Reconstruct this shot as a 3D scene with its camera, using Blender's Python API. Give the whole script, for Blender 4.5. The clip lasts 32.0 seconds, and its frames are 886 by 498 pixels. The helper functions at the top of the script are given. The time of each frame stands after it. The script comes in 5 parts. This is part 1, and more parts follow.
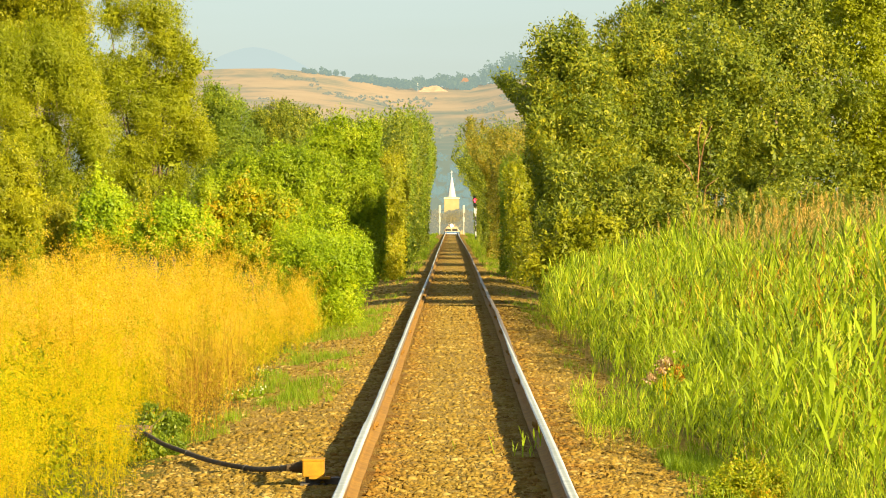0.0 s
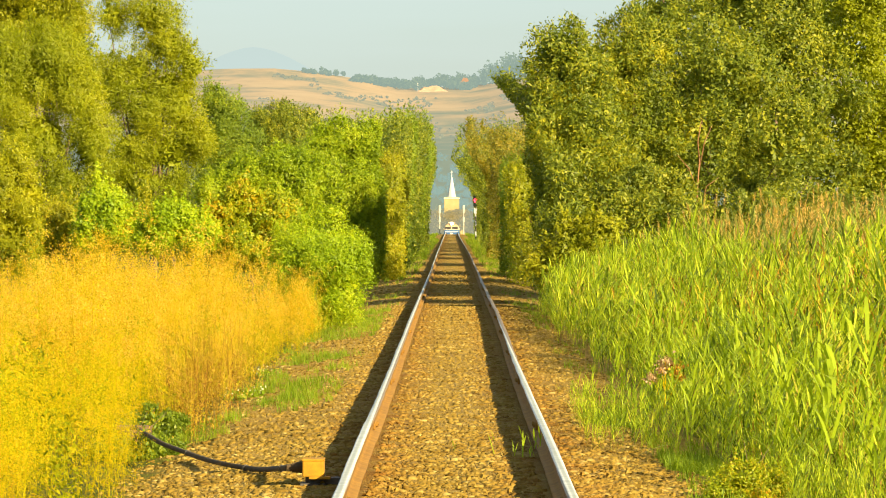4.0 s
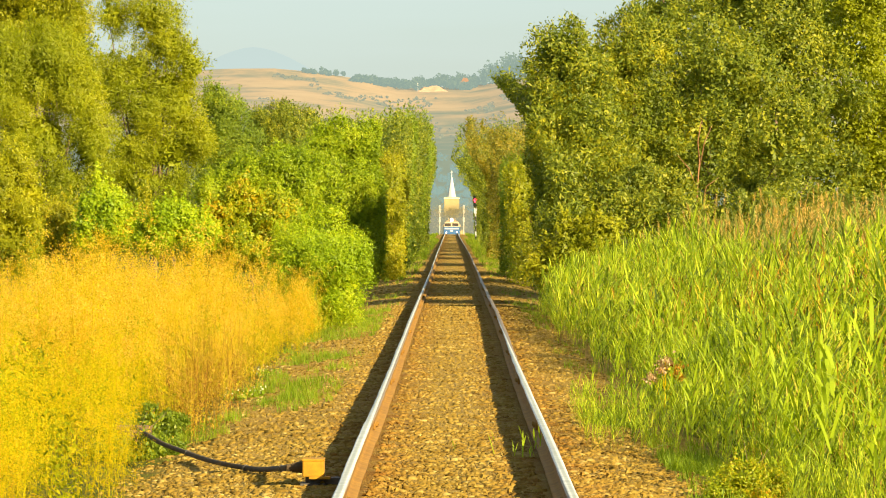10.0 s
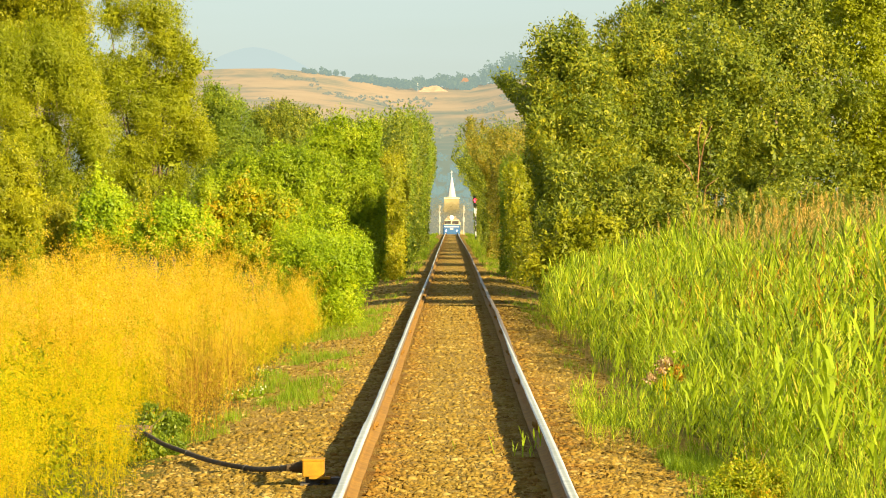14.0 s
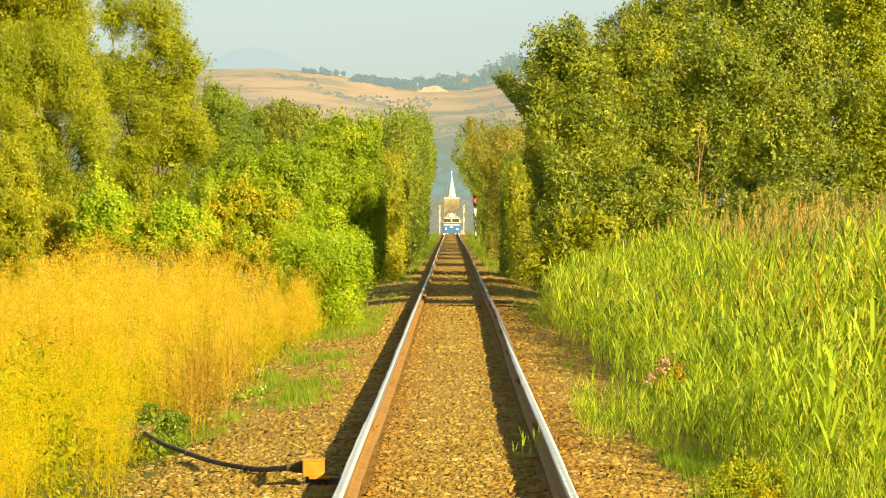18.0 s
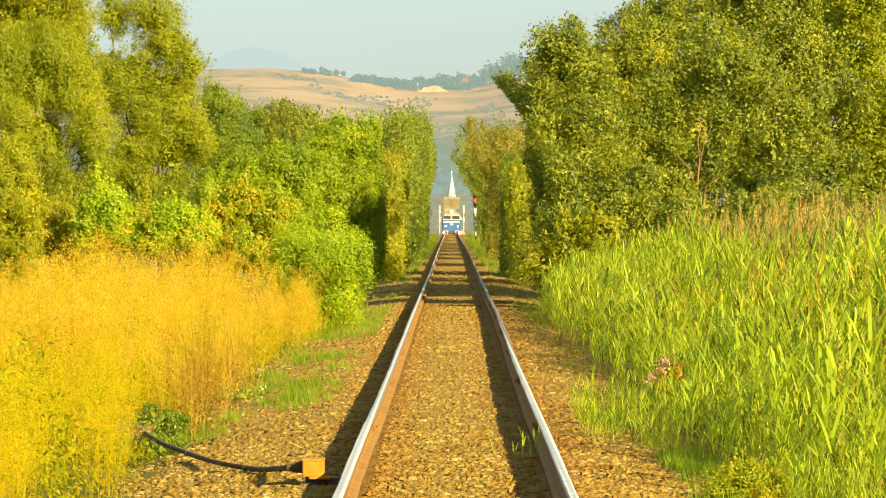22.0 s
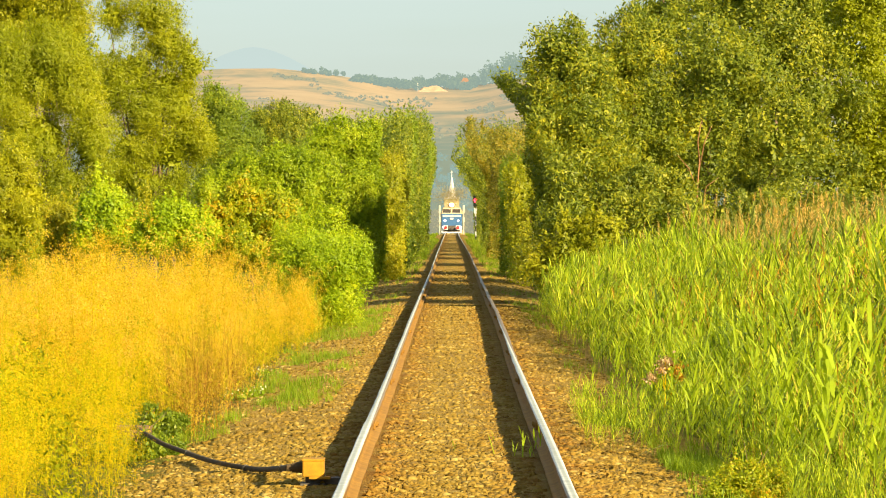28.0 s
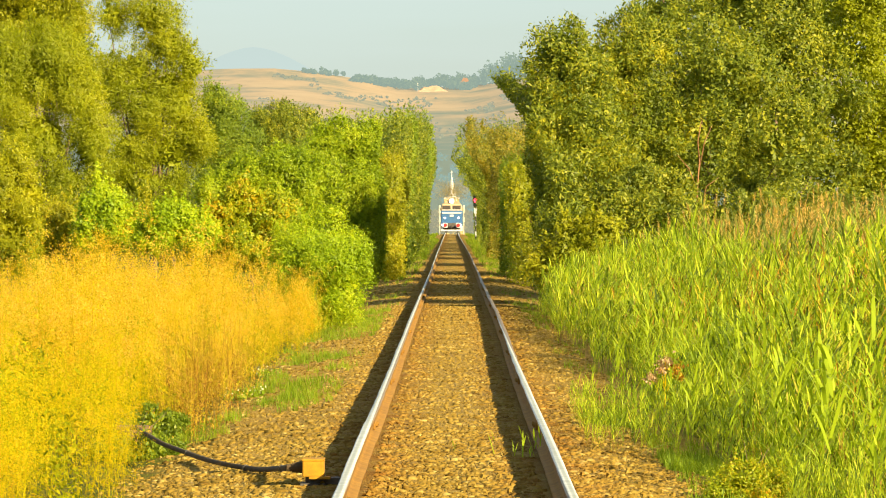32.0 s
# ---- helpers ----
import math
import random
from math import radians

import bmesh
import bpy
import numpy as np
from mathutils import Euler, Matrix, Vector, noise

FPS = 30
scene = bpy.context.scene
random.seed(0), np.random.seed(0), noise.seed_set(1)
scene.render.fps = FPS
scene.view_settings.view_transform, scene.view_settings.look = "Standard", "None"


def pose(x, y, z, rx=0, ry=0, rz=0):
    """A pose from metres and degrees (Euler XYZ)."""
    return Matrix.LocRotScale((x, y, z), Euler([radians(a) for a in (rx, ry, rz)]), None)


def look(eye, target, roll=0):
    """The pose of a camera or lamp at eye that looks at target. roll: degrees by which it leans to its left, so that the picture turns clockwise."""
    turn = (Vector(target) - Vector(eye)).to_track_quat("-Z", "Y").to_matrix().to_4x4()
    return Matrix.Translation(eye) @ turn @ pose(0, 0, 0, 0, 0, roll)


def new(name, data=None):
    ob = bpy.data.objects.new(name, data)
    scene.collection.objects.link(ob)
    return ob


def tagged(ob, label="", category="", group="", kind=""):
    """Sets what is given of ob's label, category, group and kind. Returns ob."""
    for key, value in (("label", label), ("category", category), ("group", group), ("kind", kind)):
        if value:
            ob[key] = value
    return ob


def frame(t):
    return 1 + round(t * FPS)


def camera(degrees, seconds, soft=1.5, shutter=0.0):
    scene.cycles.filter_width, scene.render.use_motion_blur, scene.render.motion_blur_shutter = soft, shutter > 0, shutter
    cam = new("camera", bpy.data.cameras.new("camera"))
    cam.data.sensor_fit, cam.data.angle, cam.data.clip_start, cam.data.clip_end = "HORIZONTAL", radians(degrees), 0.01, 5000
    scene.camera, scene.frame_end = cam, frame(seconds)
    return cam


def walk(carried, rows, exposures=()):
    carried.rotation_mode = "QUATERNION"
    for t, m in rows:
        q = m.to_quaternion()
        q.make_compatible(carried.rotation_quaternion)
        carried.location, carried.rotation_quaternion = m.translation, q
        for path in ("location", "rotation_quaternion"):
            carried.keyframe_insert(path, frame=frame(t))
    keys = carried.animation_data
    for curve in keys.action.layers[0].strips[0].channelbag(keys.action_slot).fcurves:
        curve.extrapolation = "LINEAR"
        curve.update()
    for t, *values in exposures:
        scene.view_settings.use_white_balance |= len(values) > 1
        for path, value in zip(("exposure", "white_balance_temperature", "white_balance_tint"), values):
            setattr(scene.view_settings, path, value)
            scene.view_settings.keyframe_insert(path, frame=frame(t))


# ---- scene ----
# Single-track railway between sheared hedges, seen through a long lens. x right, y along the track, z up from the rail top.
cam = camera(9.956, 32.0, soft=1.05)
EYE = Vector((-0.028, 0.0, 1.766))
AIM = look(EYE, EYE + Vector((-15.0, 9000.0, -54.6)))
walk(cam, [(0.0, AIM), (32.0, AIM)], exposures=[(0.0, 1.5), (32.0, 1.5)])

# ---- world and sun ----
SUN = Vector((0.58, -0.72, 0.385)).normalized()
world = bpy.data.worlds.new("sky")
scene.world = world
world.use_nodes = True
wn, wl = world.node_tree.nodes, world.node_tree.links
sky = wn.new("ShaderNodeTexSky")
sky.sky_type, sky.sun_disc = "NISHITA", False
sky.sun_elevation = math.asin(SUN.z)
sky.sun_rotation = math.atan2(SUN.x, SUN.y)
sky.air_density, sky.dust_density, sky.ozone_density = 1.0, 1.6, 3.0
sky.altitude = 300
coords = wn.new("ShaderNodeTexCoord")
stretch = wn.new("ShaderNodeMapping")
stretch.inputs["Scale"].default_value = (3.0, 3.0, 26.0)
haze = wn.new("ShaderNodeTexNoise")
haze.inputs["Scale"].default_value, haze.inputs["Detail"].default_value = 5.0, 5.0
veil = wn.new("ShaderNodeMapRange")
veil.inputs["From Min"].default_value, veil.inputs["From Max"].default_value = 0.35, 0.75
veil.inputs["To Min"].default_value, veil.inputs["To Max"].default_value = 0.30, 0.62
thin = wn.new("ShaderNodeMixRGB")
thin.inputs["Color2"].default_value = (4.1, 4.8, 4.5, 1)
wl.new(coords.outputs["Generated"], stretch.inputs["Vector"])
wl.new(stretch.outputs["Vector"], haze.inputs["Vector"])
wl.new(haze.outputs["Fac"], veil.inputs["Value"])
wl.new(veil.outputs["Result"], thin.inputs["Fac"])
wl.new(sky.outputs["Color"], thin.inputs["Color1"])
wl.new(thin.outputs["Color"], wn["Background"].inputs["Color"])
wn["Background"].inputs["Strength"].default_value = 0.0590
sun_lamp = bpy.data.lights.new("sun", "SUN")
sun_lamp.energy, sun_lamp.angle, sun_lamp.color = 5.0, radians(0.55), (1.0, 0.80, 0.46)
new("sun", sun_lamp).matrix_world = look(SUN * 60 + Vector((0, 60, 0)), (0, 60, 0))


# ---- materials ----
def shader(name):
    m = bpy.data.materials.new(name)
    m.use_nodes = True
    n = m.node_tree.nodes
    return m, n, m.node_tree.links, n["Principled BSDF"]


def ramp(n, l, source, stops):
    r = n.new("ShaderNodeValToRGB")
    e = r.color_ramp.elements
    while len(e) < len(stops):
        e.new(0.5)
    for i, (p, c) in enumerate(stops):
        e[i].position, e[i].color = p, (*c, 1)
    l.new(source, r.inputs["Fac"])
    return r.outputs["Color"]


def noise_fac(n, l, scale, detail=4.0, rough=0.55, vector=None):
    t = n.new("ShaderNodeTexNoise")
    t.inputs["Scale"].default_value, t.inputs["Detail"].default_value, t.inputs["Roughness"].default_value = scale, detail, rough
    if vector is None:
        vector = n.new("ShaderNodeTexCoord").outputs["Object"]
    l.new(vector, t.inputs["Vector"])
    return t.outputs["Fac"]


def mixed(n, l, fac, a, b, how="MIX"):
    x = n.new("ShaderNodeMixRGB")
    x.blend_type = how
    for socket, v in (("Fac", fac), ("Color1", a), ("Color2", b)):
        if isinstance(v, (int, float)):
            x.inputs[socket].default_value = v
        elif isinstance(v, tuple):
            x.inputs[socket].default_value = (*v, 1)
        else:
            l.new(v, x.inputs[socket])
    return x.outputs["Color"]


def bumped(n, l, p, height, strength, distance):
    b = n.new("ShaderNodeBump")
    b.inputs["Strength"].default_value, b.inputs["Distance"].default_value = strength, distance
    l.new(height, b.inputs["Height"])
    l.new(b.outputs["Normal"], p.inputs["Normal"])


def surface(name, dark, light, rough=0.7, metal=0.0, scale=8.0, fine=60.0, bump=0.15, dist=0.01):
    """A plain surface with two scales of variation."""
    m, n, l, p = shader(name)
    a = noise_fac(n, l, scale)
    b = noise_fac(n, l, fine, 3)
    c = ramp(n, l, a, [(0.3, dark), (0.7, light)])
    c = mixed(n, l, 0.25, c, ramp(n, l, b, [(0.3, dark), (0.7, light)]))
    l.new(c, p.inputs["Base Color"])
    p.inputs["Roughness"].default_value, p.inputs["Metallic"].default_value = rough, metal
    if bump:
        bumped(n, l, p, b, bump, dist)
    return m


def foliage(name, stops, thin=0.35, rough=0.5, patch=0.8, gloss=0.3, spread=0.32):
    """Leaves: colour by leaf and by patch, with light coming through them."""
    m, n, l, p = shader(name)
    g = n.new("ShaderNodeNewGeometry")
    big = noise_fac(n, l, patch, 3)
    mix = n.new("ShaderNodeMath")
    mix.operation = "MULTIPLY_ADD"
    l.new(g.outputs["Random Per Island"], mix.inputs[0])
    mix.inputs[1].default_value = spread
    l.new(big, mix.inputs[2])
    sub = n.new("ShaderNodeMath")
    sub.operation = "SUBTRACT"
    l.new(mix.outputs[0], sub.inputs[0])
    sub.inputs[1].default_value = spread * 0.5
    c = ramp(n, l, sub.outputs[0], stops)
    l.new(c, p.inputs["Base Color"])
    p.inputs["Roughness"].default_value = rough
    p.inputs["Specular IOR Level"].default_value = gloss
    t = n.new("ShaderNodeBsdfTranslucent")
    l.new(mixed(n, l, 1.0, c, (1.4, 1.35, 0.4), "MULTIPLY"), t.inputs["Color"])
    s = n.new("ShaderNodeMixShader")
    s.inputs["Fac"].default_value = thin
    l.new(p.outputs["BSDF"], s.inputs[1])
    l.new(t.outputs["BSDF"], s.inputs[2])
    l.new(s.outputs["Shader"], n["Material Output"].inputs["Surface"])
    return m


def glowing(name, colour, strength):
    m, n, l, p = shader(name)
    p.inputs["Base Color"].default_value = (*colour, 1)
    p.inputs["Emission Color"].default_value = (*colour, 1)
    p.inputs["Emission Strength"].default_value = strength
    return m


def hazed_cover(name, stops, scale, air, amount, extra=None):
    """Far land: ground colours with distance haze mixed in as an even glow of air colour."""
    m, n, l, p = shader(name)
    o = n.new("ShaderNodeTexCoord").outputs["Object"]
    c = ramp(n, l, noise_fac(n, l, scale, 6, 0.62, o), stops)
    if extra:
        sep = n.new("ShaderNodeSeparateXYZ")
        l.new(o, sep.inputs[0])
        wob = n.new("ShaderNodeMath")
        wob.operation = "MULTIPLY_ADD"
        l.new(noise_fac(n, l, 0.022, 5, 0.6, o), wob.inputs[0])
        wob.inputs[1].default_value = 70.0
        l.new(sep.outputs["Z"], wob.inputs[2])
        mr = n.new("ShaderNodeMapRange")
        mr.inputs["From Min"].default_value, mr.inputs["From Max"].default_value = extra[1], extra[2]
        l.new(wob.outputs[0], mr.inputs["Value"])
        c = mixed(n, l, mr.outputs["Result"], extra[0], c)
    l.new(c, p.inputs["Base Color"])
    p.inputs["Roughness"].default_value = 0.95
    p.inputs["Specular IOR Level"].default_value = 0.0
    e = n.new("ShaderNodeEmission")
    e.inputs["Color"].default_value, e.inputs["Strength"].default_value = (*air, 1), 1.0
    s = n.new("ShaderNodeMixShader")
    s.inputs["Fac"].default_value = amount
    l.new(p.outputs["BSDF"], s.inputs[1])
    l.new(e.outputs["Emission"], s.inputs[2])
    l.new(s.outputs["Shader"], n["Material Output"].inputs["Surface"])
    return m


def ground_material():
    """Ballast and gravel by the track, turf and earth further out."""
    m, n, l, p = shader("ground_cover")
    o = n.new("ShaderNodeTexCoord").outputs["Object"]
    grit = noise_fac(n, l, 26.0, 5, 0.65, o)
    patch = noise_fac(n, l, 1.3, 4, 0.6, o)
    gravel = ramp(n, l, grit, [(0.28, (0.145, 0.092, 0.019)), (0.5, (0.325, 0.215, 0.046)), (0.72, (0.45, 0.325, 0.088))])
    gravel = mixed(n, l, 0.35, gravel, ramp(n, l, patch, [(0.35, (0.17, 0.105, 0.019)), (0.65, (0.325, 0.220, 0.052))]))
    turf = ramp(n, l, noise_fac(n, l, 4.0, 5, 0.6, o), [(0.3, (0.05, 0.065, 0.008)), (0.55, (0.11, 0.125, 0.014)), (0.75, (0.21, 0.165, 0.03))])
    sep = n.new("ShaderNodeSeparateXYZ")
    l.new(o, sep.inputs[0])
    side = n.new("ShaderNodeMath")
    side.operation = "ABSOLUTE"
    l.new(sep.outputs["X"], side.inputs[0])
    wob = n.new("ShaderNodeMath")
    wob.operation = "MULTIPLY_ADD"
    l.new(noise_fac(n, l, 0.9, 5, 0.65, o), wob.inputs[0])
    wob.inputs[1].default_value = 1.6
    l.new(side.outputs[0], wob.inputs[2])
    mr = n.new("ShaderNodeMapRange")
    mr.inputs["From Min"].default_value, mr.inputs["From Max"].default_value = 3.0, 3.5
    l.new(wob.outputs[0], mr.inputs["Value"])
    l.new(mixed(n, l, mr.outputs["Result"], gravel, turf), p.inputs["Base Color"])
    p.inputs["Roughness"].default_value = 0.95
    p.inputs["Specular IOR Level"].default_value = 0.08
    bumped(n, l, p, grit, 0.9, 0.05)
    return m


def rust_stained(m):
    """Rust dust worn off the rails onto the stones beside them."""
    n, l = m.node_tree.nodes, m.node_tree.links
    base = [k for k in n if k.type == "BSDF_PRINCIPLED"][0].inputs["Base Color"]
    colour = base.links[0].from_socket
    place = n.new("ShaderNodeNewGeometry").outputs["Position"]
    sep = n.new("ShaderNodeSeparateXYZ")
    l.new(place, sep.inputs[0])
    x = sep.outputs["X"]
    for how, v in (("ABSOLUTE", 0.0), ("SUBTRACT", 0.7535), ("ABSOLUTE", 0.0)):
        k = n.new("ShaderNodeMath")
        k.operation = how
        l.new(x, k.inputs[0])
        k.inputs[1].default_value = v
        x = k.outputs[0]
    near = n.new("ShaderNodeMapRange")
    near.inputs["From Min"].default_value, near.inputs["From Max"].default_value = 0.10, 0.55
    near.inputs["To Min"].default_value, near.inputs["To Max"].default_value = 0.75, 0.08
    l.new(x, near.inputs["Value"])
    k = n.new("ShaderNodeMath")
    k.operation = "MULTIPLY"
    l.new(near.outputs["Result"], k.inputs[0])
    spots = n.new("ShaderNodeMapRange")
    spots.inputs["From Min"].default_value, spots.inputs["From Max"].default_value = 0.3, 0.65
    l.new(noise_fac(n, l, 2.2, 4, 0.6, place), spots.inputs["Value"])
    l.new(spots.outputs["Result"], k.inputs[1])
    l.new(mixed(n, l, k.outputs[0], colour, (0.20, 0.085, 0.016)), base)


def rail_head_material():
    """Worn steel with a dull band along the middle and sheen painted bright along the shoulders."""
    m, n, l, p = shader("worn_sheen_rail_head")
    o = n.new("ShaderNodeTexCoord").outputs["Object"]
    sep = n.new("ShaderNodeSeparateXYZ")
    l.new(o, sep.inputs[0])
    x = sep.outputs["X"]
    for how, v in (("ABSOLUTE", 0.0), ("SUBTRACT", 0.7535), ("ABSOLUTE", 0.0), ("MULTIPLY", 26.0)):
        k = n.new("ShaderNodeMath")
        k.operation = how
        l.new(x, k.inputs[0])
        k.inputs[1].default_value = v
        x = k.outputs[0]
    band = ramp(n, l, x, [(0.10, (0.44, 0.47, 0.41)), (0.32, (0.54, 0.56, 0.50)), (0.50, (0.82, 0.82, 0.74)), (0.78, (0.76, 0.76, 0.66)), (0.92, (0.24, 0.18, 0.11))])
    spots = ramp(n, l, noise_fac(n, l, 5.0, 4, 0.6, o), [(0.3, (0.45, 0.45, 0.42)), (0.6, (0.95, 0.95, 0.93))])
    l.new(mixed(n, l, 0.6, band, mixed(n, l, 1.0, band, spots, "MULTIPLY")), p.inputs["Base Color"])
    p.inputs["Roughness"].default_value, p.inputs["Metallic"].default_value = 0.5, 0.15
    return m


GROUND = ground_material()
rust_stained(GROUND)
SUNLIT_BARK = surface("sunlit_reddish_bark", (0.16, 0.07, 0.025), (0.34, 0.17, 0.06), 0.8, 0, 6, 40, 0.4, 0.01)
BARK = surface("bark", (0.080, 0.052, 0.0280), (0.216, 0.152, 0.0880), 0.9, 0, 6, 40, 0.6, 0.02)
LEAF_WILLOW = foliage("willow_leaf", [(0.2, (0.140, 0.176, 0.0050)), (0.5, (0.258, 0.295, 0.0070)), (0.8, (0.424, 0.415, 0.0090))], 0.46, 0.5, 0.5, 0.3, 0.16)
LEAF_DARK = foliage("dark_leaf", [(0.15, (0.078, 0.116, 0.0180)), (0.5, (0.182, 0.228, 0.0200)), (0.85, (0.410, 0.395, 0.0220))], 0.46, 0.5, 0.8, 0.3, 0.44)
LEAF_HEDGE = foliage("hedge_leaf", [(0.2, (0.100, 0.156, 0.0200)), (0.5, (0.200, 0.275, 0.0220)), (0.8, (0.365, 0.398, 0.0220))], 0.50)
LEAF_BRIGHT = foliage("bright_leaf", [(0.2, (0.155, 0.245, 0.0060)), (0.5, (0.305, 0.410, 0.0085)), (0.8, (0.520, 0.545, 0.0115))], 0.45, 0.5, 1.1)
LEAF_AUTUMN = foliage("autumn_leaf", [(0.2, (0.180, 0.245, 0.0060)), (0.56, (0.350, 0.395, 0.0090)), (0.76, (0.540, 0.400, 0.0120)), (0.97, (0.620, 0.240, 0.0140))], 0.45, 0.5, 1.3, 0.3, 0.5)
LEAF_YELLOW = foliage("yellow_willow_leaf", [(0.2, (0.165, 0.195, 0.0055)), (0.5, (0.310, 0.325, 0.0075)), (0.8, (0.480, 0.440, 0.0100))], 0.45, 0.5, 0.9, 0.3, 0.24)
LEAF_LIME = foliage("lime_leaf", [(0.2, (0.130, 0.200, 0.0060)), (0.5, (0.260, 0.350, 0.0090)), (0.8, (0.450, 0.490, 0.0120))], 0.45, 0.5, 1.1, 0.3, 0.34)
LEAF_RUSSET = foliage("russet_leaf", [(0.2, (0.090, 0.110, 0.0160)), (0.45, (0.200, 0.205, 0.0190)), (0.65, (0.310, 0.235, 0.0210)), (0.85, (0.350, 0.300, 0.0220))], 0.42, 0.5, 0.7, 0.3, 0.34)
LEAF_OLIVE = foliage("olive_leaf", [(0.15, (0.078, 0.115, 0.0140)), (0.5, (0.190, 0.236, 0.0160)), (0.85, (0.440, 0.405, 0.0180))], 0.44, 0.5, 0.9, 0.3, 0.46)
LEAF_GOLD = foliage("golden_hedge_leaf", [(0.2, (0.135, 0.167, 0.0064)), (0.5, (0.292, 0.307, 0.0088)), (0.8, (0.469, 0.400, 0.0136))], 0.4)
REED_LEAF = foliage("reed_blade", [(0.10, (0.058, 0.092, 0.0080)), (0.32, (0.185, 0.272, 0.0120)), (0.60, (0.345, 0.440, 0.0170)), (0.82, (0.520, 0.555, 0.0340)), (0.95, (0.386, 0.247, 0.0500))], 0.45, 0.5, 0.7, 0.25, 0.72)
REED_OLD = foliage("old_reed_blade", [(0.15, (0.075, 0.100, 0.018)), (0.45, (0.190, 0.235, 0.038)), (0.65, (0.290, 0.330, 0.055)), (0.9, (0.36, 0.29, 0.08))], 0.4, 0.6, 0.9, 0.2, 0.6)
REED_PLUME = foliage("reed_plume", [(0.2, (0.470, 0.310, 0.085)), (0.8, (0.740, 0.530, 0.190))], 0.5, 0.8, 0.6, 0.1)
WEED_GOLD = foliage("dry_weed", [(0.30, (0.36, 0.31, 0.010)), (0.41, (0.62, 0.44, 0.020)), (0.52, (0.77, 0.50, 0.052)), (0.68, (0.83, 0.53, 0.12))], 0.6, 0.9, 1.7, 0.0, 0.14)
WEED_YELLOW = foliage("yellow_weed", [(0.30, (0.28, 0.31, 0.005)), (0.42, (0.54, 0.48, 0.007)), (0.55, (0.76, 0.56, 0.013)), (0.7, (0.80, 0.53, 0.04))], 0.6, 0.9, 1.9, 0.0, 0.16)
WEED_LEAF = foliage("weed_leaf", [(0.25, (0.138, 0.172, 0.0066)), (0.45, (0.414, 0.380, 0.0088)), (0.6, (0.690, 0.506, 0.0132)), (0.8, (0.575, 0.345, 0.0220))], 0.5, 0.8, 1.1, 0.05, 0.5)
PETAL = foliage("white_petal", [(0.3, (0.62, 0.58, 0.40)), (0.7, (0.80, 0.77, 0.60))], 0.3, 0.8, 8.0, 0.0)
WEED_OLIVE = foliage("olive_weed_leaf", [(0.25, (0.16, 0.20, 0.006)), (0.5, (0.30, 0.31, 0.008)), (0.75, (0.48, 0.40, 0.012))], 0.5, 0.8, 1.0, 0.05, 0.4)
WEED_STEM = foliage("weed_stem", [(0.2, (0.38, 0.25, 0.0050)), (0.5, (0.58, 0.43, 0.0070)), (0.8, (0.46, 0.46, 0.0070))], 0.55, 0.8, 0.9, 0.0)
DOCK = foliage("rusty_stalk", [(0.2, (0.13, 0.055, 0.010)), (0.42, (0.33, 0.16, 0.02)), (0.6, (0.52, 0.33, 0.03)), (0.85, (0.62, 0.44, 0.04))], 0.35, 0.8, 0.9, 0.1, 0.7)
GRASS = foliage("low_grass", [(0.2, (0.093, 0.163, 0.0035)), (0.5, (0.186, 0.279, 0.0070)), (0.8, (0.298, 0.320, 0.0175))], 0.4, 0.6, 0.9)
STONE = foliage("ballast_stone", [(0.06, (0.076, 0.045, 0.0080)), (0.34, (0.182, 0.119, 0.0200)), (0.64, (0.254, 0.176, 0.0340)), (0.97, (0.425, 0.335, 0.1150))], 0.0, 0.9, 1.6, 0.05, 0.55)
rust_stained(STONE)
RAIL_RUST = surface("rusty_rail_side", (0.160, 0.076, 0.0070), (0.300, 0.158, 0.0140), 0.9, 0.0, 5, 50, 0.3, 0.004)
RAIL_TOP = rail_head_material()
YELLOW = surface("chipped_yellow_paint", (0.25, 0.115, 0.002), (0.42, 0.22, 0.004), 0.9, 0, 9, 70, 0.15, 0.003)
RUBBER = surface("black_rubber", (0.036, 0.023, 0.009), (0.080, 0.050, 0.020), 0.95, 0, 12, 80, 0.3, 0.004)
CONCRETE = surface("weathered_concrete", (0.105, 0.060, 0.022), (0.210, 0.130, 0.050), 0.9, 0, 9, 60, 0.4, 0.006)
WHITE = surface("white_paint", (0.421, 0.408, 0.3825), (0.535, 0.523, 0.4972), 0.5, 0, 4, 30, 0.05)
CREAM = surface("cream_paint", (0.36, 0.27, 0.14), (0.46, 0.35, 0.19), 0.5, 0, 3, 30, 0.05)
ROOF_PAINT = surface("sooty_tan_roof", (0.22, 0.155, 0.08), (0.32, 0.23, 0.125), 0.6, 0, 2, 20, 0.1)
MAST = surface("weathered_white_mast", (0.34, 0.31, 0.24), (0.44, 0.41, 0.33), 0.7, 0, 4, 30, 0.05)
PLASTER = surface("cream_plaster", (0.300, 0.237, 0.1050), (0.374, 0.300, 0.1386), 0.9, 0, 0.6, 6, 0.1)
BLUE = surface("blue_loco_paint", (0.030, 0.090, 0.205), (0.048, 0.125, 0.265), 0.35, 0, 3, 30, 0.03)
RED = surface("red_paint", (0.315, 0.015, 0.0150), (0.450, 0.030, 0.0263), 0.45, 0, 4, 30, 0.05)
BLACK = surface("black_paint", (0.015, 0.015, 0.015), (0.04, 0.04, 0.04), 0.6, 0, 4, 30, 0.05)
IRON = surface("grimy_iron", (0.05, 0.045, 0.04), (0.13, 0.11, 0.09), 0.7, 0.5, 6, 40, 0.2)
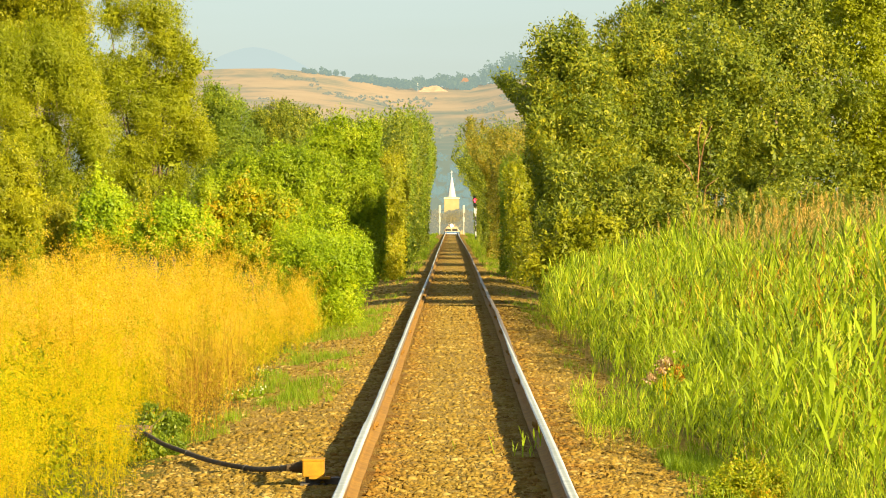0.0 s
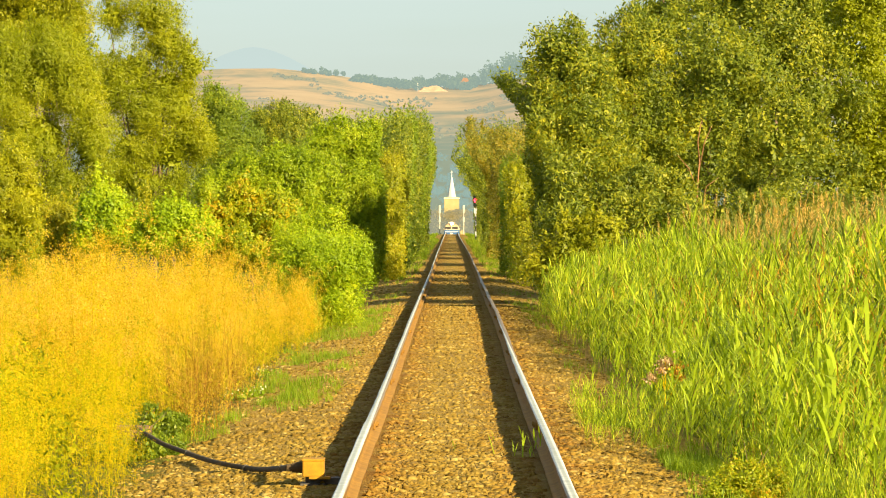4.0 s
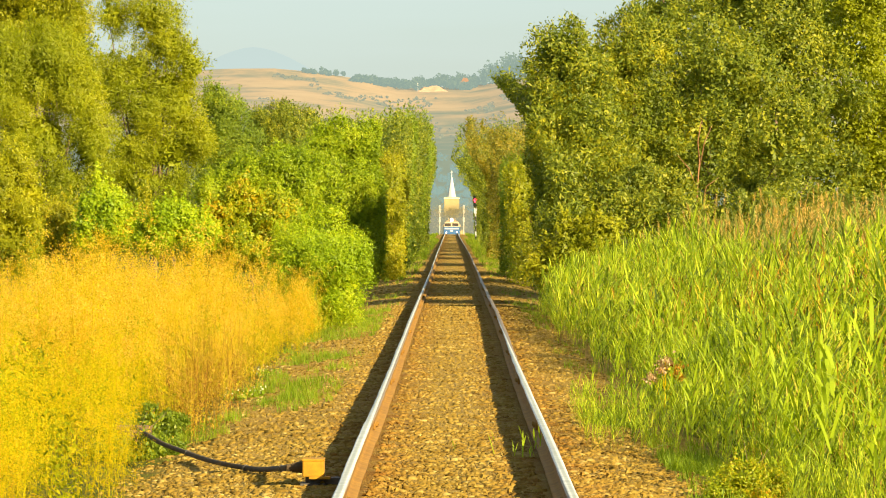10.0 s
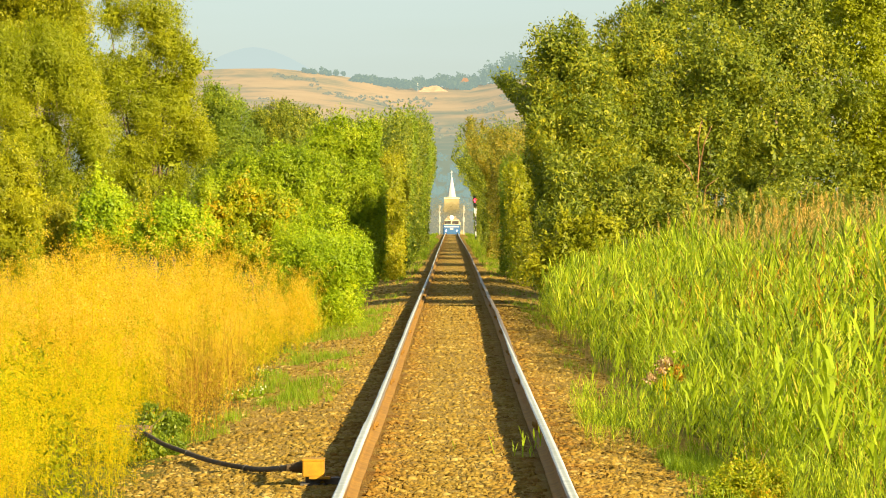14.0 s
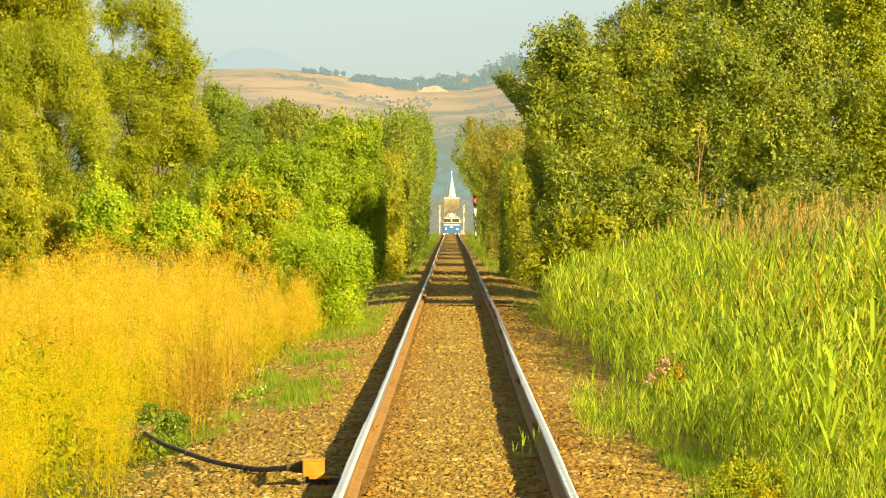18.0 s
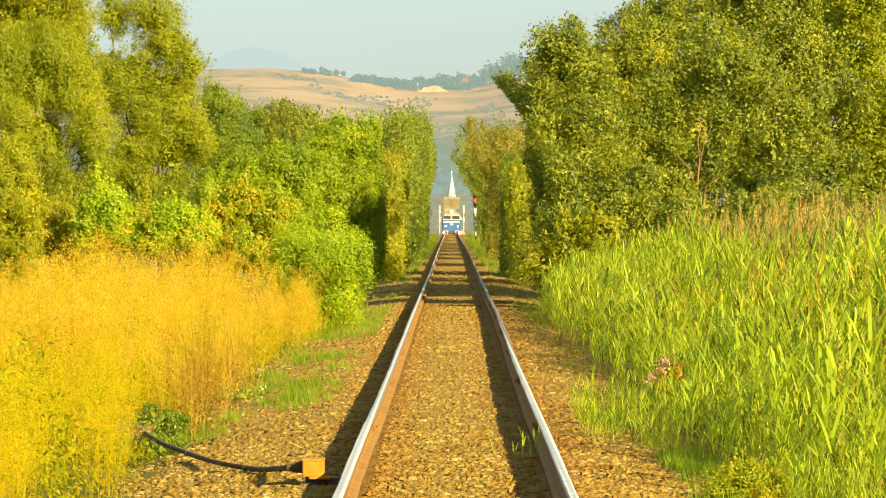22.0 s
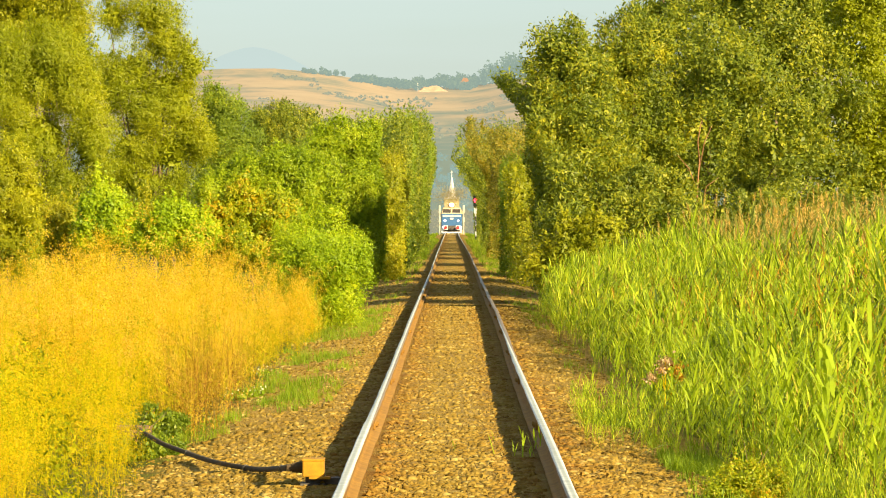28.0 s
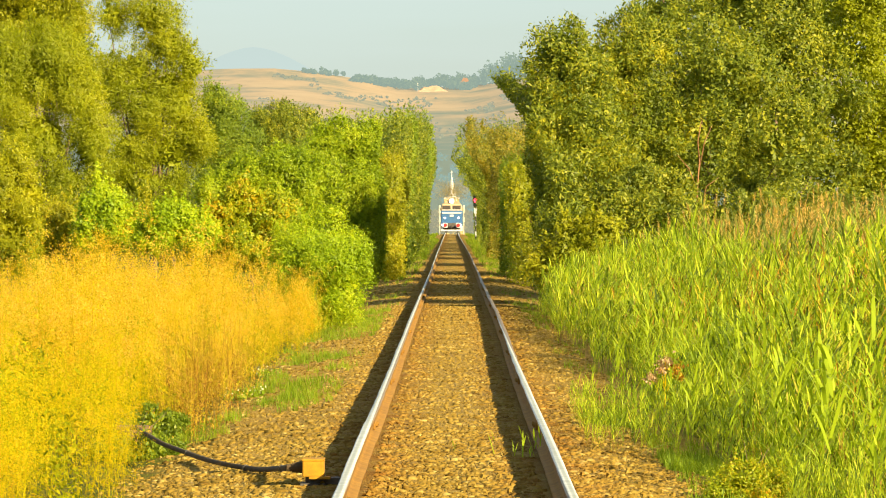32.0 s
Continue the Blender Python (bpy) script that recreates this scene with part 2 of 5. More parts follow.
GLASS = surface("dark_glass", (0.03, 0.04, 0.05), (0.05, 0.06, 0.07), 0.06, 0, 3, 10, 0)
SCREEN = surface("sun_struck_windscreen", (0.119, 0.092, 0.0581), (0.163, 0.128, 0.0845), 0.15, 0.7, 3, 10, 0)
ROOF_TILE = surface("red_roof_tiles", (0.146, 0.080, 0.0594), (0.208, 0.135, 0.0990), 0.8, 0, 2, 12, 0.2)
HEAD_LAMP = glowing("lit_headlamp", (1.0, 0.86, 0.58), 26.0)
SMOKE = foliage("tan_smoke", [(0.3, (0.24, 0.20, 0.12)), (0.7, (0.34, 0.29, 0.18))], 0.5, 1.0, 0.5, 0.0)
FLOWER = foliage("dead_umbel", [(0.3, (0.30, 0.19, 0.085)), (0.7, (0.52, 0.38, 0.22))], 0.3, 0.9, 8.0, 0.0)
LOW_LAMP = glowing("lit_marker_lamp", (0.92, 0.96, 1.0), 6.0)
RED_LAMP = glowing("lit_red_lens", (1.0, 0.03, 0.06), 2.2)
# Far covers: the haze is painted in as a faint glow of each material.
HILL = hazed_cover("hazed_dry_hill", [(0.36, (0.110, 0.120, 0.062)), (0.45, (0.220, 0.172, 0.080)), (0.54, (0.345, 0.225, 0.092)), (0.70, (0.400, 0.270, 0.118))], 0.016, (0.241, 0.259, 0.2132), 0.36, ((0.066, 0.104, 0.070), 84.0, 120.0))
FAR_LEAF = hazed_cover("hazy_wood", [(0.3, (0.03, 0.05, 0.02)), (0.7, (0.08, 0.10, 0.03))], 0.05, (0.135, 0.195, 0.175), 0.80)
RIDGE_LEAF = hazed_cover("hazy_ridge_wood", [(0.3, (0.03, 0.05, 0.02)), (0.7, (0.10, 0.12, 0.04))], 0.05, (0.140, 0.185, 0.160), 0.74)
VILLAGE_LEAF = hazed_cover("hazy_village_leaf", [(0.3, (0.09, 0.09, 0.045)), (0.7, (0.16, 0.15, 0.075))], 0.3, (0.165, 0.165, 0.112), 0.72)
SCRUB = hazed_cover("hazy_scrub", [(0.3, (0.08, 0.085, 0.035)), (0.7, (0.14, 0.14, 0.05))], 0.05, (0.190, 0.208, 0.165), 0.62)
MOUNTAIN = hazed_cover("haze_blue_mountain", [(0.3, (0.056, 0.086, 0.0655)), (0.7, (0.084, 0.130, 0.0874))], 0.01, (0.219, 0.265, 0.2535), 0.95)
CLIFF = surface("sandy_bank", (0.37, 0.225, 0.145), (0.50, 0.33, 0.22), 0.95, 0, 0.1, 0.8, 0.2, 0.5)


# ---- builders ----
rng = np.random.default_rng(7)


def track_z(y):
    """Height of the rail top: level, then falling away past a crest."""
    ys = (0, 560, 620, 655, 690, 730, 770, 830, 900, 1045, 1500, 6000)
    zs = (0, 0, -0.03, -0.10, -0.26, -0.62, -1.20, -1.95, -2.55, -4.1, -6.0, -6.0)
    return np.interp(y, ys, zs)


def ground_z(x, y):
    a = np.abs(np.asarray(x, float))
    xs, ys = np.broadcast_arrays(np.asarray(x, float), np.asarray(y, float))
    lump = np.array([noise.noise((p * 0.9, q * 0.45, 3.0)) + 0.5 * noise.noise((p * 3.1, q * 1.7, 9.0)) for p, q in zip(xs.ravel(), ys.ravel())]).reshape(xs.shape)
    return lump * np.interp(a, (0, 1.2, 2.2, 6), (0.012, 0.016, 0.04, 0.12)) + track_z(y) + np.interp(a, (0, 1.25, 1.9, 3.0, 5.0, 40, 400), (-0.21, -0.21, -0.28, -0.46, -0.6, -0.8, -1.5))


def mesh_object(name, verts, faces, material, parent=None, label="", smooth=False):
    """One mesh from arrays; faces is (n, 3) or (n, 4)."""
    me = bpy.data.meshes.new(name)
    blocks = [np.asarray(faces, np.int32)]
    verts = np.asarray(verts, np.float32)
    me.vertices.add(len(verts))
    me.vertices.foreach_set("co", verts.ravel())
    loops = np.concatenate([b.ravel() for b in blocks])
    totals = np.concatenate([np.full(len(b), b.shape[1], np.int32) for b in blocks])
    me.loops.add(len(loops))
    me.loops.foreach_set("vertex_index", loops)
    me.polygons.add(len(totals))
    me.polygons.foreach_set("loop_start", np.concatenate([[0], np.cumsum(totals)[:-1]]).astype(np.int32))
    me.polygons.foreach_set("loop_total", totals)
    if smooth:
        me.polygons.foreach_set("use_smooth", np.ones(len(totals), bool))
    me.update(calc_edges=True)
    for mat in (material if isinstance(material, (list, tuple)) else [material]):
        me.materials.append(mat)
    ob = new(name, me)
    if parent:
        ob.parent = parent
    if label:
        tagged(ob, label)
    return ob


def part(name, bm, material, parent, label="", at=None):
    me = bpy.data.meshes.new(name)
    bm.to_mesh(me)
    bm.free()
    for mat in (material if isinstance(material, (list, tuple)) else [material]):
        me.materials.append(mat)
    ob = new(name, me)
    ob.parent = parent
    if at is not None:
        ob.matrix_local = at
    if label:
        tagged(ob, label)
    return ob


def thing(name, x, y, z, label, category, group="", kind=""):
    ob = new(name)
    ob.empty_display_size = 0.2
    ob.matrix_world = pose(x, y, z)
    return tagged(ob, label, category, group, kind)


def box(bm, cx, cy, cz, sx, sy, sz, bevel=0.0, turn=None):
    r = bmesh.ops.create_cube(bm, size=1.0)
    vs = r["verts"]
    bmesh.ops.scale(bm, vec=(sx, sy, sz), verts=vs)
    if turn:
        bmesh.ops.rotate(bm, cent=(0, 0, 0), matrix=Euler([radians(a) for a in turn]).to_matrix(), verts=vs)
    bmesh.ops.translate(bm, vec=(cx, cy, cz), verts=vs)
    if bevel:
        es = list({e for v in vs for e in v.link_edges})
        bmesh.ops.bevel(bm, geom=es, offset=bevel, segments=2, affect="EDGES", profile=0.5)
    return bm


def rod(bm, a, b, r1, r2=None, seg=10):
    """A tapered round bar from a to b."""
    a, b = Vector(a), Vector(b)
    r2 = r1 if r2 is None else r2
    d = b - a
    m = Matrix.Translation((a + b) / 2) @ d.to_track_quat("Z", "Y").to_matrix().to_4x4()
    bmesh.ops.create_cone(bm, cap_ends=True, segments=seg, radius1=r1, radius2=max(r2, 0.0005), depth=d.length, matrix=m)
    return bm


def tube(points, radii, seg=7):
    """Verts and quads of a bent tapered tube."""
    pts = [Vector(p) for p in points]
    vs, fs = [], []
    for i, p in enumerate(pts):
        d = (pts[min(i + 1, len(pts) - 1)] - pts[max(i - 1, 0)]).normalized()
        u = d.cross(Vector((0.31, 0.95, 0.05))).normalized()
        w = d.cross(u)
        for k in range(seg):
            t = 2 * math.pi * k / seg
            vs.append(p + (u * math.cos(t) + w * math.sin(t)) * radii[i])
    for i in range(len(pts) - 1):
        for k in range(seg):
            a, b = i * seg + k, i * seg + (k + 1) % seg
            fs.append((a, b, b + seg, a + seg))
    return [tuple(v) for v in vs], fs


def unit(a):
    return a / np.maximum(np.linalg.norm(a, axis=-1, keepdims=True), 1e-9)


def leaf_tris(pos, length, width, out):
    """A small pointed leaf of one triangle at each place, facing out."""
    n = len(pos)
    a = unit(rng.normal(size=(n, 3)))
    b = unit(np.cross(a, out + rng.normal(size=(n, 3)) * 0.28))
    size = rng.uniform(0.65, 1.35, (n, 1))
    la, wb = a * length * size * 0.5, b * width * size * 0.6
    return np.stack([pos - la + wb, pos - la * 0.8 - wb, pos + la * 1.3], 1).reshape(-1, 3), np.arange(n * 3).reshape(-1, 3)


def leaf_quads(pos, length, width, lean=None, out=None):
    """A folded diamond at each place, turned at random; lean pulls the tips one way, out is the way the blades face."""
    n = len(pos)
    a = unit(rng.normal(size=(n, 3)) + (0 if lean is None else np.asarray(lean)))
    b = unit(np.cross(a, rng.normal(size=(n, 3)) if out is None else out + rng.normal(size=(n, 3)) * 0.42))
    c = np.cross(a, b)
    size = rng.uniform(0.65, 1.3, (n, 1))
    la, wb = a * length * size * 0.5, b * width * size * 0.5
    fold = c * width * size * 0.16
    v = np.stack([pos - la, pos + wb + fold, pos + la, pos - wb + fold], 1).reshape(-1, 3)
    return v, np.arange(n * 4).reshape(-1, 4)


def crown_points(blobs, n, clump, hollow=0.5, fine=False):
    """Leaf places: each rounded mass (cx, cy, cz, rx, ry, rz) carries smaller lobes, and the leaves sit in sprays on the lobes."""
    bl = np.asarray(blobs, float)
    area = bl[:, 3] * bl[:, 5] + bl[:, 4] * bl[:, 5] + bl[:, 3] * bl[:, 4]
    out, away = [], []
    for b, share in zip(bl, area / area.sum()):
        k = max(60, int(n * share))
        m = int(rng.integers(17, 23) if fine else rng.integers(20, 30))
        u = unit(rng.normal(size=(m, 3)))
        lobe = b[:3] + u * b[3:] * rng.uniform(0.60 if fine else 0.62, 0.82 if fine else 0.92, (m, 1))
        size = rng.uniform(0.34 if fine else 0.26, 0.54 if fine else 0.46, (m, 1)) * np.cbrt(b[3] * b[4] * b[5])
        q = max(30, k // 14)
        on = rng.integers(0, m, q)
        w = unit(rng.normal(size=(q, 3)) + u[on] * 0.7)
        spray = lobe[on] + w * size[on] * rng.uniform(0.72, 1.12, (q, 1))
        pick = rng.integers(0, q, k)
        off = rng.normal(size=(k, 3)) * clump * 0.6
        out.append(spray[pick] + off)
        away.append(unit(w[pick] + u[on][pick] * 0.5 + off / clump * 0.35 + (0, 0, 0.2)))
    return np.concatenate(out), np.concatenate(away)


def plant(name, x, y, blobs, leaf, n, size, label, category="tree", group="", slim=0.5, clump=0.16, face=None, shoots=0, lean=None, trunk=0.09, limbs=4, hollow=0.5, bark=None, fine=False, shoot=1.0):
    """A tree or bush: trunk, limbs and a crown of leaves. face: (x, side) plane to which it was cut back, side +1 keeps greater x; a third number lets it hang over higher up."""
    base = float(ground_z(x, y)) - 0.04
    top = thing(name, x, y, base, label, category, group)
    o = np.array((x, y, base))
    bl = [tuple(np.array(b[:3]) - o) + tuple(b[3:]) for b in blobs]
    bark = bark or BARK
    mid = np.mean([b[:3] for b in bl], axis=0)
    fork = max(0.3, mid[2] * 0.45)
    vs, fs = tube([(0, 0, 0), (mid[0] * 0.15, mid[1] * 0.1, fork * 0.5), (mid[0] * 0.4, mid[1] * 0.3, fork), tuple(mid)], [trunk * 1.25, trunk, trunk * 0.8, trunk * 0.3], 8)
    mesh_object("trunk", vs, fs, bark, top, smooth=True)
    start = np.array((mid[0] * 0.4, mid[1] * 0.3, fork))
    for i in range(min(limbs, len(bl) + 2)):
        b = bl[i % len(bl)]
        end = np.array(b[:3]) + rng.normal(size=3) * np.array(b[3:]) * 0.35
        end[2] = max(end[2], fork + 0.2)
        if face:
            end[0] = max(end[0] * face[1], (face[0] - x) * face[1] + 0.3) * face[1]
        bend = (start + end) / 2 + np.array((0, 0, -0.12)) * np.linalg.norm(end - start)
        vs, fs = tube([start, bend, end], [trunk * 0.55, trunk * 0.4, trunk * 0.12], 6)
        mesh_object("limb", vs, fs, bark, top, smooth=True)
    if fine:
        n, size = int(n * 1.6), size * 0.74
    p, away = crown_points(bl, n, clump, hollow, fine)
    if shoots:
        b = np.asarray(bl)
        pick = rng.integers(0, len(b), shoots)
        off = rng.uniform(-0.7, 0.7, (shoots, 2))
        foot = b[pick, :3].copy()
        foot[:, :2] += off * b[pick, 3:5]
        foot[:, 2] += b[pick, 5] * (np.sqrt(1 - np.minimum((off ** 2).sum(1), 0.95)) * 0.92 - 0.08)
        lift = rng.uniform(0.15, 0.6, (shoots, 1)) * shoot
        k = 34
        t = rng.uniform(0, 1, (shoots, k, 1))
        tip = np.concatenate([rng.normal(0, 0.12, (shoots, 2)), np.ones((shoots, 1))], 1)[:, None, :] * lift[:, None, :]
        away = np.concatenate([away, unit(rng.normal(size=(shoots * k, 3)))])
        p = np.concatenate([p, (foot[:, None, :] + t * tip + rng.normal(0, 0.025, (shoots, k, 3))).reshape(-1, 3)])
    if face:
        side, hang = face[1], (face[2] if len(face) > 2 else 0.0)
        edge = face[0] - x - side * hang * np.clip((p[:, 2] - 4.2) / 1.5, 0, 1)
        wy = p[:, 1] + y
        edge = edge + 0.13 * np.sin(wy * 0.9 + p[:, 2] * 1.3) + 0.10 * np.sin(wy * 2.3 - p[:, 2] * 0.8 + x)
        over = (p[:, 0] - edge) * side < 0
        p[over, 0] = edge[over] + side * np.abs(rng.normal(-0.03, 0.16, over.sum()))
        away[over] = unit(away[over] + (-side * 1.2, 0, 0))
    high = p[:, 2] > 0.05
    c = np.asarray(bl)
    w = rng.integers(0, len(c), n // 10)
    q = c[w, :3] + unit(rng.normal(size=(len(w), 3))) * rng.uniform(0.1, 0.55, (len(w), 1)) * c[w, 3:]
    if face:
        q = q[(q[:, 0] - (face[0] - x)) * side > 0.1]
    q = q[q[:, 2] > 0.1]
    if fine:
        v, f = joined([leaf_tris(p[high], size * 1.3, size * slim * 1.3, away[high]), leaf_tris(q, size * 3.0, size * 1.8, unit(rng.normal(size=q.shape)))])
    else:
        v, f = joined([leaf_quads(p[high], size * 1.3, size * slim * 1.2, lean, away[high]), leaf_quads(q, size * 1.8, size * 1.1)])
    mesh_object("crown", v, f, leaf, top)
    return top


def seed_tris(pos, size):
    """A tiny turned triangle at each place."""
    a = unit(rng.normal(size=(len(pos), 3)) + (0, 0, 0.4)) * size * rng.uniform(0.7, 1.4, (len(pos), 1))
    b = unit(np.cross(a, rng.normal(size=(len(pos), 3)))) * size * 0.42
    return np.stack([pos - a, pos + a * 0.6 + b, pos + a * 0.6 - b], 1).reshape(-1, 3), np.arange(len(pos) * 3).reshape(-1, 3)


def scatter(templates, places, turns, sizes, tilts=None):
    """Copies of small template meshes [(verts, quads)] set out on the ground, joined into arrays."""
    pick = rng.integers(0, len(templates), len(places))
    vs, fs, base = [], [], 0
    for k, (tv, tf) in enumerate(templates):
        sel = np.nonzero(pick == k)[0]
        if not len(sel):
            continue
        c, s = np.cos(turns[sel]), np.sin(turns[sel])
        q = tv[None] * sizes[sel][:, None, None]
        x = q[..., 0] * c[:, None] - q[..., 1] * s[:, None]
        y = q[..., 0] * s[:, None] + q[..., 1] * c[:, None]
        z = q[..., 2]
        if tilts is not None:
            x = x + z * tilts[sel, 0][:, None]
            y = y + z * tilts[sel, 1][:, None]
        v = np.stack([x, y, z], -1) + places[sel][:, None]
        f = tf[None] + (np.arange(len(sel)) * len(tv))[:, None, None] + base
        vs.append(v.reshape(-1, 3))
        fs.append(f.reshape(-1, tf.shape[1]))
        base += len(sel) * len(tv)
    return np.concatenate(vs), np.concatenate(fs)


def blade(foot, way, length, width, droop, seg=3):
    """A grass blade that bends over: verts and quads."""
    way = np.asarray(way, float)
    side = unit(np.cross(way, (0, 0, 1.0)) + 1e-6)
    vs = []
    for i in range(seg + 1):
        t = i / seg
        c = np.asarray(foot) + way * length * t + np.array((0, 0, -droop)) * length * t * t
        w = width * (0.55 + 0.9 * t) * (1 - t) ** 0.6 if t < 1 else 0.0008
        vs += [c - side * w * 0.5, c + side * w * 0.5]
    fs = [(2 * i, 2 * i + 1, 2 * i + 3, 2 * i + 2) for i in range(seg)]
    return np.array(vs), np.array(fs)


def joined(pieces):
    vs, fs, base = [], [], 0
    for v, f in pieces:
        vs.append(v)
        fs.append(np.asarray(f) + base)
        base += len(v)
    return np.concatenate(vs), np.concatenate(fs)


# ---- ground, hills ----
def ground():
    near = np.concatenate([np.arange(-3.2, 3.21, 0.16), [3.6, 4.2, 5, 6, 8, 10, 13, 17, 24, 40, 70, 140, 320, 800, 2000, 4000]])
    xs = np.unique(np.concatenate([near, -near]))
    ys = np.concatenate([[-800, -300, -100, -30, 0, 15, 25], np.arange(30, 75, 0.3), np.arange(75, 180, 1.5), np.arange(180, 700, 10), np.arange(700, 1100, 25), [1200, 1400, 1700, 2100, 2600, 3400, 4200, 4990]])
    gx, gy = np.meshgrid(xs, ys)
    gz = ground_z(gx, gy)
    v = np.stack([gx, gy, gz], -1).reshape(-1, 3)
    i = np.arange((len(ys) - 1) * len(xs)).reshape(len(ys) - 1, len(xs))[:, :-1].ravel()
    f = np.stack([i, i + 1, i + 1 + len(xs), i + len(xs)], 1)
    tagged(mesh_object("ground", v, f, GROUND, smooth=True), "gravelly railway ground with dry turf and earth beside", "ground", kind="structure")


def hill_z(x, y):
    along = np.interp(x, (-900, -230, -150, -100, -70, -45, 20, 60, 400, 900), (128, 126, 127, 123, 118, 112, 112, 122, 135, 120))
    rise = np.interp(y, (2300, 2700, 3000, 3400, 3800, 4150, 4300, 4500, 4700), (-0.06, 0.03, 0.15, 0.36, 0.60, 0.90, 1.0, 0.92, 0.7))
    roll = np.array([noise.noise((a * 0.006, b * 0.004, 0.0)) * 9 + noise.noise((a * 0.02, b * 0.012, 5.0)) * 2.5 for a, b in zip(np.ravel(x), np.ravel(y))]).reshape(np.shape(x))
    return along * rise + roll * np.interp(y, (2700, 3500, 3900, 4050, 4250, 4400), (0.1, 0.22, 0.7, 0.8, 0.25, 1))


def hills():
    xs, ys = np.arange(-900, 901, 15.0), np.arange(2300, 4701, 30.0)
    gx, gy = np.meshgrid(xs, ys)
    v = np.stack([gx, gy, hill_z(gx, gy)], -1).reshape(-1, 3)
    i = np.arange((len(ys) - 1) * len(xs)).reshape(len(ys) - 1, len(xs))[:, :-1].ravel()
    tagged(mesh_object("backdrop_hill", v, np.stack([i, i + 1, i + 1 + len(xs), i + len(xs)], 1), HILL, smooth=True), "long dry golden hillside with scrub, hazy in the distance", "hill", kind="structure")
    xs, ys = np.arange(-700, 301, 10.0), np.arange(4720, 4961, 40.0)
    gx, gy = np.meshgrid(xs, ys)
    peak = 166 * np.exp(-(np.abs(gx + 190) / 175) ** 1.7)
    gz = peak * np.clip((gy - 4700) / 160, 0, 1)
    v = np.stack([gx, gy, gz], -1).reshape(-1, 3)
    i = np.arange((len(ys) - 1) * len(xs)).reshape(len(ys) - 1, len(xs))[:, :-1].ravel()
    tagged(mesh_object("backdrop_mountain", v, np.stack([i, i + 1, i + 1 + len(xs), i + len(xs)], 1), MOUNTAIN, smooth=True), "faint haze-blue mountain far behind the golden hill", "mountain", kind="structure")


def far_woods():
    """Tree tops on the ridge and scrub on the slopes, as leafy clumps."""
    pts = []

    def clump(x, y, r, h, n):
        z = float(hill_z(np.array([x]), np.array([y]))[0])
        p = unit(rng.normal(size=(n, 3))) * rng.uniform(0.5, 1.0, (n, 1)) * (r, r, h * 0.5)
        pts.append(p + (x, y, z + h * 0.45))
    for x in np.arange(-80, 62, 3.6):
        tall = np.interp(x, (-80, -60, -30, 0, 20, 35, 60), (4, 7, 9, 13, 12, 20, 27))
        for _ in range(3):
            clump(x + rng.normal(0, 2), 4285 + rng.normal(0, 14), rng.uniform(3, 5.5), tall * rng.uniform(0.55, 1.15), 90)
    for x in (7.6, 10.0, 13.4, 15.6):
        clump(x, 4254, 2.2, 8.0, 90)
    for x in np.arange(-124, -92, 2.6):
        clump(x + rng.normal(0, 1), 4290 + rng.normal(0, 8), rng.uniform(1.5, 3), rng.uniform(3, 6), 50)
    v, f = leaf_quads(np.concatenate(pts), 2.2, 1.7)
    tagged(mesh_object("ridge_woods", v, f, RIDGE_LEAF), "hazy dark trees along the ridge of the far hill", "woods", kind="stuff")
    pts.clear()
    for _ in range(900):
        x, y = rng.uniform(-160, 130), rng.uniform(2560, 3760)
        thick = np.interp(y, (2900, 3250, 3650), (0.5, -0.05, -0.5)) - x * 0.002
        if noise.noise((x * 0.12, y * 0.012, 8.0)) < thick:
            clump(x, y, rng.uniform(2, 5), rng.uniform(2.5, 6), 80)
    v, f = leaf_quads(np.concatenate(pts), 1.3, 1.0)
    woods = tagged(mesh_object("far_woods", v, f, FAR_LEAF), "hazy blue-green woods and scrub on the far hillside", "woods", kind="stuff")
    pts.clear()
    for _ in range(1500):
        x, y = rng.uniform(-150, 70), rng.uniform(3480, 4240)
        if noise.noise((x * 0.02, y * 0.006, 4.0)) > 0.02 + min(abs(y - 4060 + x * 1.2), abs(y - 3800 + x * 0.6)) / 420:
            clump(x, y, rng.uniform(0.8, 2.6), rng.uniform(0.8, 2.4), 16)
    v, f = leaf_quads(np.concatenate(pts), 1.6, 1.2)
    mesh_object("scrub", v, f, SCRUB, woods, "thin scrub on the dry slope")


def village_trees():
    """Tan trees in front of the church, with haze painted into their leaf material."""
    pts = []
    for x in np.arange(-70, 71, 2.2):
        h = rng.uniform(9.5, 11.5) + 2.5 * noise.noise((x * 0.12, 3.0, 0))
        for z, r in ((0.35, 2.6), (0.62, 2.3), (0.85, 1.6)):
            p = unit(rng.normal(size=(110, 3))) * rng.uniform(0.5, 1.05, (110, 1)) * (r, r, r * 0.9)
            pts.append(p + (x + rng.normal(0, 0.6), 1880 + rng.normal(0, 6), -5.5 + h * z))
    v, f = leaf_quads(np.concatenate(pts), 1.1, 0.8)
    tagged(mesh_object("village_trees", v, f, VILLAGE_LEAF), "hazy tan trees in front of the church", "trees", kind="stuff")


village_trees()


